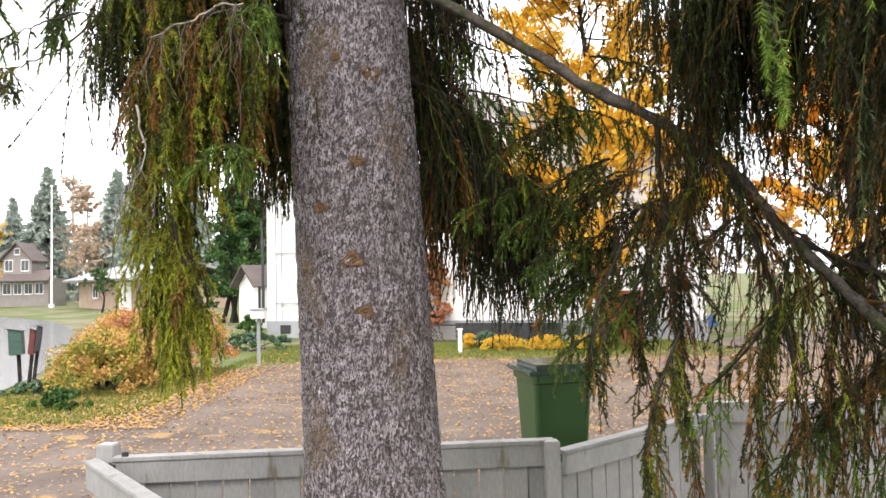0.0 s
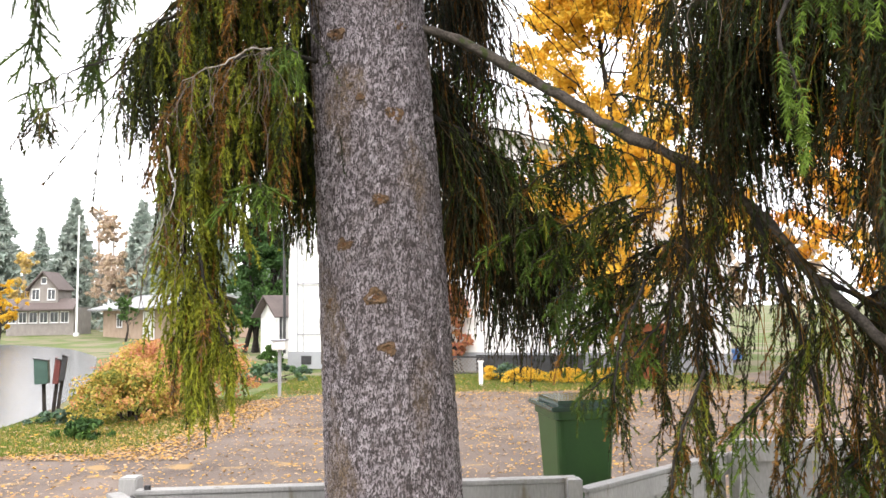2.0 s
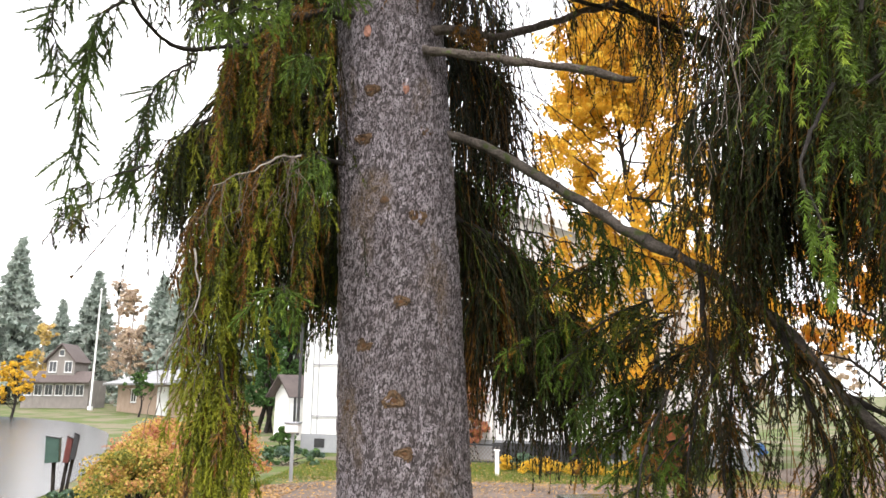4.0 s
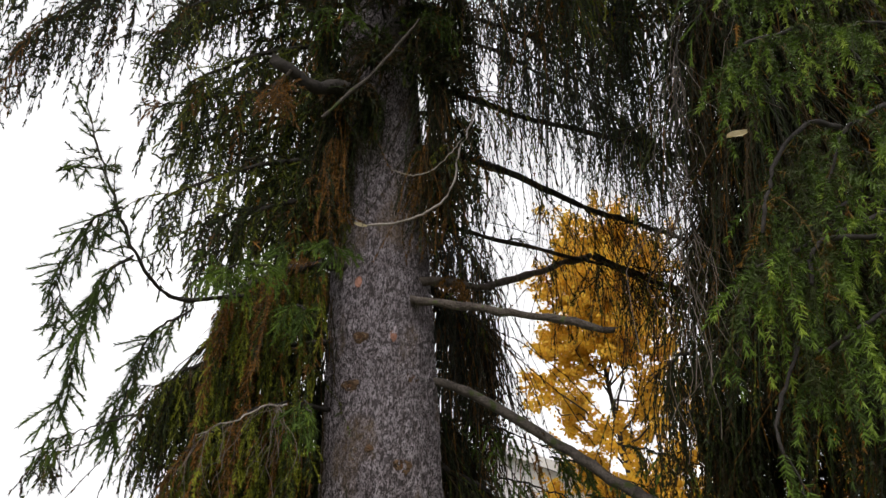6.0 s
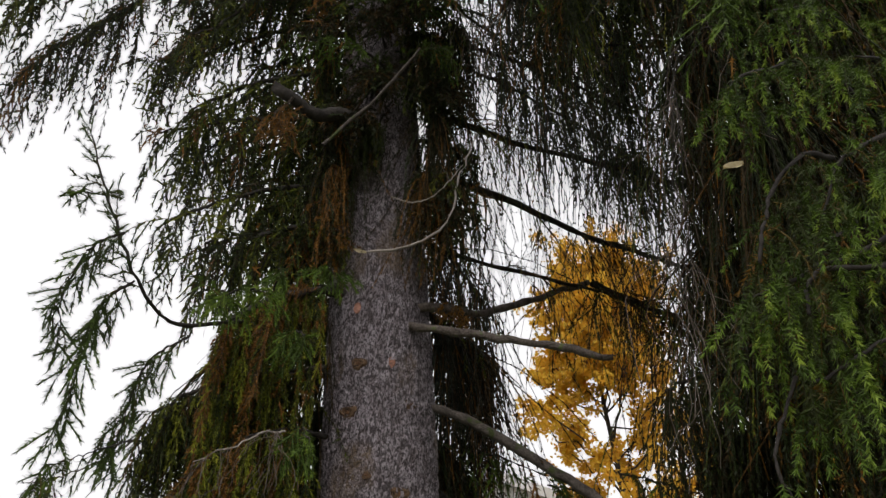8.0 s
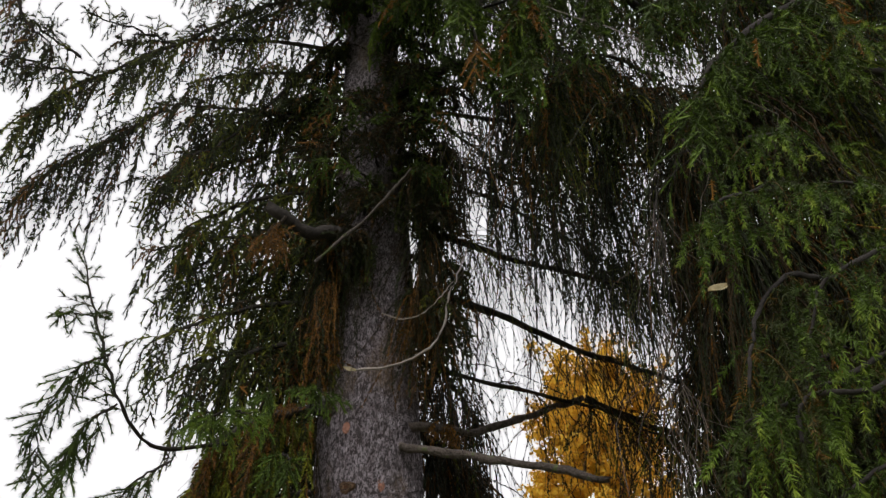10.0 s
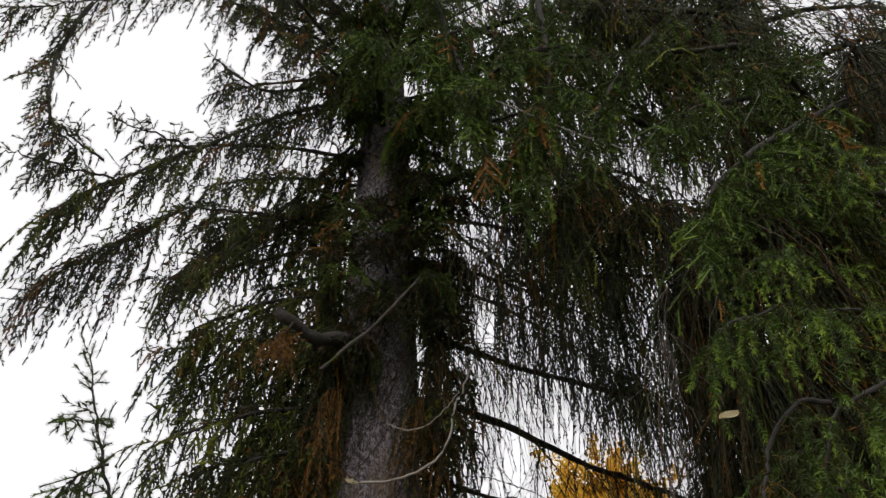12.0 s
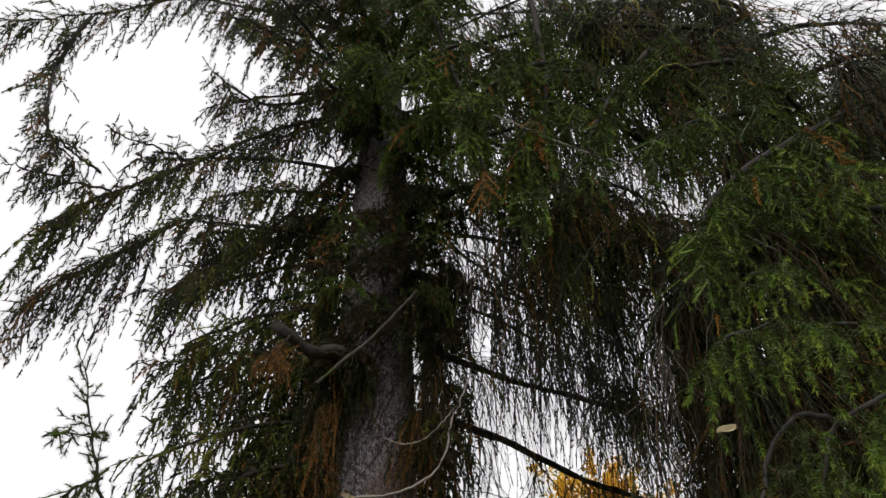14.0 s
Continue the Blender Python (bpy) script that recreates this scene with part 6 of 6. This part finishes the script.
def shrub(name, place, size, clumps, per, leaf, material, label, category, seed, tint=(0, 1), stems=10):
    rng = np.random.default_rng(seed)
    ob = thing(name, place, label, category)
    sx, sy, sz = size
    a, h = rng.uniform(0, 6.3, clumps), rng.random(clumps) ** 0.7
    rad = np.sqrt(rng.random(clumps)) * np.sqrt(np.clip(1.05 - h ** 2, 0, 1))
    c = np.column_stack([sx * rad * np.cos(a), sy * rad * np.sin(a), sz * (0.12 + 0.8 * h)])
    r = rng.uniform(0.10, 0.2, clumps) * min(sx, sz) * 1.4
    v, f = leaf_cloud(rng, c, r, per, leaf)
    v[:, 2] = np.maximum(v[:, 2], 0.02)
    t = np.repeat(np.clip(rng.uniform(*tint, clumps), 0, 1), per * 4)
    tri_object("foliage", v, f, material, ob, "", t)
    base = np.column_stack([rng.normal(0, sx * 0.25, stems), rng.normal(0, sy * 0.25, stems), np.zeros(stems)])
    top = c[rng.integers(0, clumps, stems)]
    lines = np.stack([base + (top - base) * u + np.array([0, 0, 0.1 * sz * math.sin(3.1 * u)]) for u in np.linspace(0, 1, 6)], 1)
    for one in lines:
        tri_object("stem", *tubes(one[None], [0.018 * sz], [0.005 * sz], 5), DARK_BARK, ob)
    return ob


shrub("hedge_bush", (-5.2, 11.3, 0), (0.85, 0.85, 0.95), 110, 90, 0.032, HEDGE, "rounded hedge bush turning orange and yellow", "bush", 41, (0.0, 0.6))
shrub("hedge_bush", (-4.6, 12.6, 0), (1.0, 0.9, 1.3), 110, 80, 0.032, HEDGE, "orange hedge bush behind hanging twigs", "bush", 42, (0.3, 1.0))
shrub("hedge_bush", (-5.9, 13.6, 0), (1.0, 1.0, 1.15), 90, 70, 0.034, HEDGE, "russet hedge bush beside the street", "bush", 43, (0.4, 1.0))
shrub("border_plant", (-6.2, 11.0, 0), (0.5, 0.35, 0.22), 26, 50, 0.035, GREENS, "low blue green border plants", "plant", 44, (0.7, 1.0))
shrub("border_plant", (-5.05, 9.75, 0), (0.42, 0.35, 0.26), 26, 50, 0.04, GREENS, "low dark green border plants", "plant", 45, (0.0, 0.5))
shrub("juniper", (-4.6, 17.6, 0), (1.1, 0.7, 0.42), 60, 70, 0.045, GREENS, "low spreading blue green juniper", "bush", 46, (0.6, 1.0))
shrub("thuja", (-5.5, 20.7, 0), (0.36, 0.36, 0.75), 40, 80, 0.04, GREENS, "small conical green conifer", "bush", 47, (0.2, 0.6))
shrub("dark_conifer", (-8.27, 30.0, 0), (1.5, 1.5, 6.0), 240, 70, 0.09, GREENS, "dark green conifer beside the shed", "tree", 48, (0.0, 0.3))
for i, (x, y, w) in enumerate([(1.3, 16.2, 0.55), (2.2, 16.0, 0.5), (3.1, 15.9, 0.5), (0.55, 16.9, 0.22)]):
    shrub("flower_bed", (x, y, 0), (w, 0.26, 0.36), 80, 20, 0.026, MAPLE, "bright yellow autumn perennials along the house", "plant", 50 + i, (0.0, 0.3))
shrub("border_plant", (0.95, 16.8, 0), (0.35, 0.3, 0.4), 26, 50, 0.04, GREENS, "blue green leafy plants by the plinth", "plant", 55, (0.7, 1.0))


# ---- maple and other autumn trees ----
def broad_tree(name, place, height, crown, clumps, per, leaf, material, label, seed, trunk_r, tint=(0, 1), low=0.3, bark=DARK_BARK, limbs=26, bend=0.0, clump=0.22):
    rng = np.random.default_rng(seed)
    ob = thing(name, place, label, "tree")
    line = smooth_line([(0, 0, 0), (0.1, 0.05, height * 0.3), (-0.1 + 0.6 * bend, 0, height * 0.65), (bend, 0.1, height * 0.95)], 20)
    tri_object("trunk", *tubes(line[None], [trunk_r], [trunk_r * 0.15], 12), bark, ob, smooth=True)
    u = rng.uniform(low * 0.8, 0.9, limbs)
    p, _ = on_lines(line[None], np.zeros(limbs, int), u)
    a = rng.uniform(0, 6.3, limbs)
    out = crown * (1.15 - u) * rng.uniform(0.6, 1.0, limbs)
    lines = np.stack([p + np.column_stack([np.cos(a) * out * s, np.sin(a) * out * s, out * 0.75 * s ** 0.8]) + rng.normal(0, 0.08, p.shape) * (s > 0) for s in np.linspace(0, 1, 7)], 1)
    w = np.repeat(np.arange(limbs), 8)
    q, t = on_lines(lines, w, rng.uniform(0.25, 1, len(w)))
    twig = droop(rng, q, unit(t + rng.normal(0, 0.7, q.shape)), crown * rng.uniform(0.15, 0.4, len(w)), 5, -0.06, 0.12)
    for i in range(limbs):
        av, af = tubes(lines[i:i + 1], [trunk_r * 0.3], [0.01], 5)
        bv, bf = tubes(twig[w == i], np.full(8, 0.1 * trunk_r), np.full(8, 0.003), 3)
        tri_object("branch", np.vstack([av, bv]), np.vstack([af, bf + len(av)]), bark, ob)
    if clumps:
        k = rng.integers(0, len(twig), clumps)
        c, _ = on_lines(twig, k, rng.uniform(0.2, 1, clumps))
        v, f = leaf_cloud(rng, c, rng.uniform(0.15, 0.42, clumps) * crown * clump, per, leaf, 0.8)
        tri_object("crown", v, f, material, ob, "", np.repeat(rng.uniform(*tint, clumps), per * 4))
    return ob


broad_tree("maple_tree", (3.3, 15.4, 0), 12.0, 3.25, 5200, 15, 0.06, MAPLE, "tall maple with golden yellow autumn leaves", 61, 0.09, (0.0, 0.7), 0.10, limbs=64, bend=-0.4, clump=0.2)
broad_tree("maple_tree", (9.5, 17.0, 0), 8.0, 3.4, 500, 36, 0.08, MAPLE, "broad maple with orange autumn leaves", 62, 0.18, (0.4, 1.0), 0.2)
broad_tree("birch_tree", (14, 24, 0), 10.0, 3.0, 240, 30, 0.07, PALE_LEAF, "thin pale autumn birch", 63, 0.14, (0.2, 1.0), 0.25)
shrub("climbing_vine", (-0.4, 19.45, 0), (0.6, 0.2, 2.5), 90, 40, 0.06, HEDGE, "red and orange vine on the white wall", "plant", 64, (0.6, 1.0))


def far_conifer(place, height, width, seed, label="tall distant spruce, haze paled into its needle colour"):
    rng = np.random.default_rng(seed)
    ob = thing("far_spruce", place, label, "tree", "distant spruces")
    tri_object("trunk", *tubes(np.array([[(0, 0, z) for z in np.linspace(0, height, 6)]], float), [0.012 * height], [0.02], 7), DARK_BARK, ob)
    n = int(height * 30)
    u = rng.random(n) ** 0.8
    a = rng.uniform(0, 6.3, n)
    out = width * (1 - u) * rng.uniform(0.55, 1.0, n) + 0.15
    p = np.column_stack([np.zeros(n), np.zeros(n), height * (0.08 + 0.92 * u)])
    lines = droop(rng, p, np.column_stack([np.cos(a), np.sin(a), np.full(n, 0.15)]), out, 5, 0.14, 0.06)
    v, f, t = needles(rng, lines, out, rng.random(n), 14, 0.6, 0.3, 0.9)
    tri_object("crown", v, f, HAZED_SPRUCE, ob, "", t)
    return ob


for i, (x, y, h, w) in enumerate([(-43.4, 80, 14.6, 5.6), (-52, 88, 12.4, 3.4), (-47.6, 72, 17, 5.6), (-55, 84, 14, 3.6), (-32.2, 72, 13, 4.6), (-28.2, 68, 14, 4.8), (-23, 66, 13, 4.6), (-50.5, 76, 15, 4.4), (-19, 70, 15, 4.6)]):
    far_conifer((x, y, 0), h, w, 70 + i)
broad_tree("birch_tree", (-40.6, 80, 0), 15.0, 3.4, 150, 24, 0.1, PALE_LEAF, "nearly bare pale birch in the distance", 81, 0.26, (0.2, 0.6), low=0.2, limbs=60, bark=DEAD_WOOD)
broad_tree("birch_tree", (-37.0, 76, 0), 13.0, 3.4, 420, 34, 0.14, PALE_LEAF, "thin birch with pale orange leaves", 82, 0.18, (0.0, 0.5), 0.15, bark=DEAD_WOOD)
broad_tree("birch_tree", (-33.4, 70, 0), 8.0, 3.0, 320, 34, 0.13, PALE_LEAF, "low tree with pale orange leaves", 83, 0.16, (0.0, 0.6), 0.1, bark=DEAD_WOOD)
broad_tree("birch_tree", (-38.6, 63, 0), 8.6, 1.7, 300, 34, 0.13, PALE_LEAF, "slim birch with pale yellow leaves", 84, 0.14, (0.7, 1.0), 0.1, bark=DEAD_WOOD)
broad_tree("birch_tree", (-25.9, 40, 0), 3.6, 1.6, 160, 34, 0.08, MAPLE, "small yellow tree across the street", 85, 0.08, (0.0, 0.3), 0.1)

# ---- far houses ----
villa = thing("house", (-35.1, 60, 0), "grey brown timber villa with white window frames", "house", turn=6)
villa.scale = (0.6, 0.6, 1.0)
part("wall", block((9, 6, 2.3), (-0.4, 3, 1.15), 0.02), TIMBER, villa)
part("upper_wall", prism([(-1.9, 2.3), (1.9, 2.3), (1.9, 3.9), (0, 5.2), (-1.9, 3.9)], 4.5), TIMBER, villa)
for s in (-1, 1):
    bm = block((2.75, 5.2, 0.12), (0, 0, 0), 0.01)
    bmesh.ops.transform(bm, matrix=pose(s * 1.13, 2.0, 4.52, 0, s * 34.4, 0), verts=bm.verts)
    part("roof", bm, ROOF_BROWN, villa)
bm = block((9.8, 2.2, 0.12), (0, 0, 0), 0.01)
bmesh.ops.transform(bm, matrix=pose(-0.4, -0.2, 2.55, 24, 0, 0), verts=bm.verts)
part("porch_roof", bm, ROOF_BROWN, villa)
for i in range(6):
    window(villa, -4.1 + 1.4 * i, 1.5, 1.05, 0.9, 0, 1)
for x in (-1.05, 1.05):
    window(villa, x, 3.4, 1.0, 0.9, 0, 1)
window(villa, 0, 4.55, 0.7, 0.5, 0, 0)

garage = thing("garage", (-23.0, 49.6, 0), "low beige brick house with a pale grey roof", "house", turn=-49)
part("wall", block((13, 6, 2.0), (0, 3, 1.0), 0.01), BEIGE_BRICK, garage)
part("door", block((2.2, 0.06, 1.8), (4.2, -0.02, 0.92), 0.01), WHITE_PAINT, garage)
window(garage, -2.2, 1.2, 1.2, 0.9, 0, 1)
for s in (-1, 1):
    bm = block((15.0, 4.1, 0.14), (0, 0, 0), 0.01)
    bmesh.ops.transform(bm, matrix=pose(0, 3.0 + s * 1.9, 2.5, -s * 15, 0, 0), verts=bm.verts)
    part("roof", bm, ROOF_GREY, garage)

pole = thing("flagpole", (-30.1, 56, 0), "tall white flagpole on a concrete foot", "flagpole")
part("shaft", rod(0.085, 0.05, 9.3, (0, 0, 4.65), 14), WHITE_PAINT, pole)
part("knob", rod(0.1, 0.04, 0.14, (0, 0, 9.36), 12), WHITE_PAINT, pole)
part("foot", block((0.32, 0.32, 0.3), (0, 0, 0.15), 0.02), WHITE_PAINT, pole)

brown_shed = thing("garden_shed", (4.2, 17.0, 0), "red brown boarded garden shed", "shed", turn=-10)
part("body", block((0.7, 0.7, 1.2), (0, 0, 0.6), 0.01), BROWN_BOARD, brown_shed)
part("lid", block((0.8, 0.8, 0.05), (0, 0, 1.225), 0.008), BROWN_BOARD, brown_shed)
low_post = thing("garden_post", (0.32, 16.0, 0), "short white wooden post on the lawn", "post")
part("shaft", block((0.09, 0.09, 0.5), (0, 0, 0.25), 0.01), WHITE_PAINT, low_post)
part("cap", block((0.13, 0.13, 0.03), (0, 0, 0.515), 0.006), WHITE_PAINT, low_post)


def covered_stack(place, size, turn, seed):
    """A heap of wood under a sagging sheet."""
    rng = random.Random(seed)
    sx, sy, sz = size
    ob = thing("covered_woodpile", place, "low woodpile under a blue plastic sheet", "woodpile", "covered woodpiles", turn=turn)
    bm = bmesh.new()
    grid = [[bm.verts.new((sx * (i / 8 - 0.5), sy * (j / 4 - 0.5), sz * (0.85 + 0.15 * math.sin(i * 0.9 + j)) * (1 if 0 < i < 8 and 0 < j < 4 else 0.35) + rng.uniform(-0.02, 0.02))) for j in range(5)] for i in range(9)]
    for i in range(8):
        for j in range(4):
            bm.faces.new((grid[i][j], grid[i + 1][j], grid[i + 1][j + 1], grid[i][j + 1]))
    bmesh.ops.solidify(bm, geom=list(bm.faces), thickness=0.02)
    part("sheet", bm, BLUE_TARP, ob, "creased blue plastic sheet")
    part("wood", block((sx * 0.8, sy * 0.7, sz * 0.7), (0, 0, sz * 0.35), 0.03), TIMBER, ob)
    return ob


covered_stack((7.49, 21.44, 0), (0.7, 0.5, 0.4), 10, 1)
covered_stack((15.2, 25.5, 0), (0.9, 0.6, 0.5), -12, 2)

# lattice under the house front
lattice = thing("lattice_panel", (0, 0, 0), "weathered wooden lattice screen under the house edge", "lattice")
lattice.matrix_basis = pose(-0.15, 18.9, 0, 0, 0, -17.5)
slat = block((0.02, 0.012, 0.5), (0, 0, 0), 0.002)
first = part("slat", slat, TIMBER, lattice)
for i in range(11):
    for lean_ in (-42, 42):
        o = first if i == 0 and lean_ < 0 else new("slat", first.data)
        o.parent = lattice
        o.matrix_basis = pose(0.09 * i - 0.45, 0.012 if lean_ > 0 else -0.004, 0.21, 0, lean_, 0)
part("rail", block((1.3, 0.03, 0.04), (0, -0.004, 0.43), 0.004), DARK_METAL, lattice)
part("rail", block((1.3, 0.03, 0.04), (0, -0.004, 0.02), 0.004), DARK_METAL, lattice)
broad_tree("apple_tree", (-20.6, 44.0, 0), 2.8, 1.3, 120, 24, 0.07, GREENS, "small half bare apple tree before the low house", 91, 0.07, (0.2, 0.6), 0.3, limbs=16)
for i, (x, y, h) in enumerate([(15.0, 44.0, 5.5), (20.5, 46.0, 6.5), (26.0, 45.0, 6.5), (33.0, 48.0, 7.0)]):
    broad_tree("birch_tree", (x, y, 0), h, 2.6, 260, 30, 0.13, PALE_LEAF, "low tree with pale orange leaves far behind the garden", 95 + i, 0.12, (0.0, 0.7), 0.12, limbs=22)
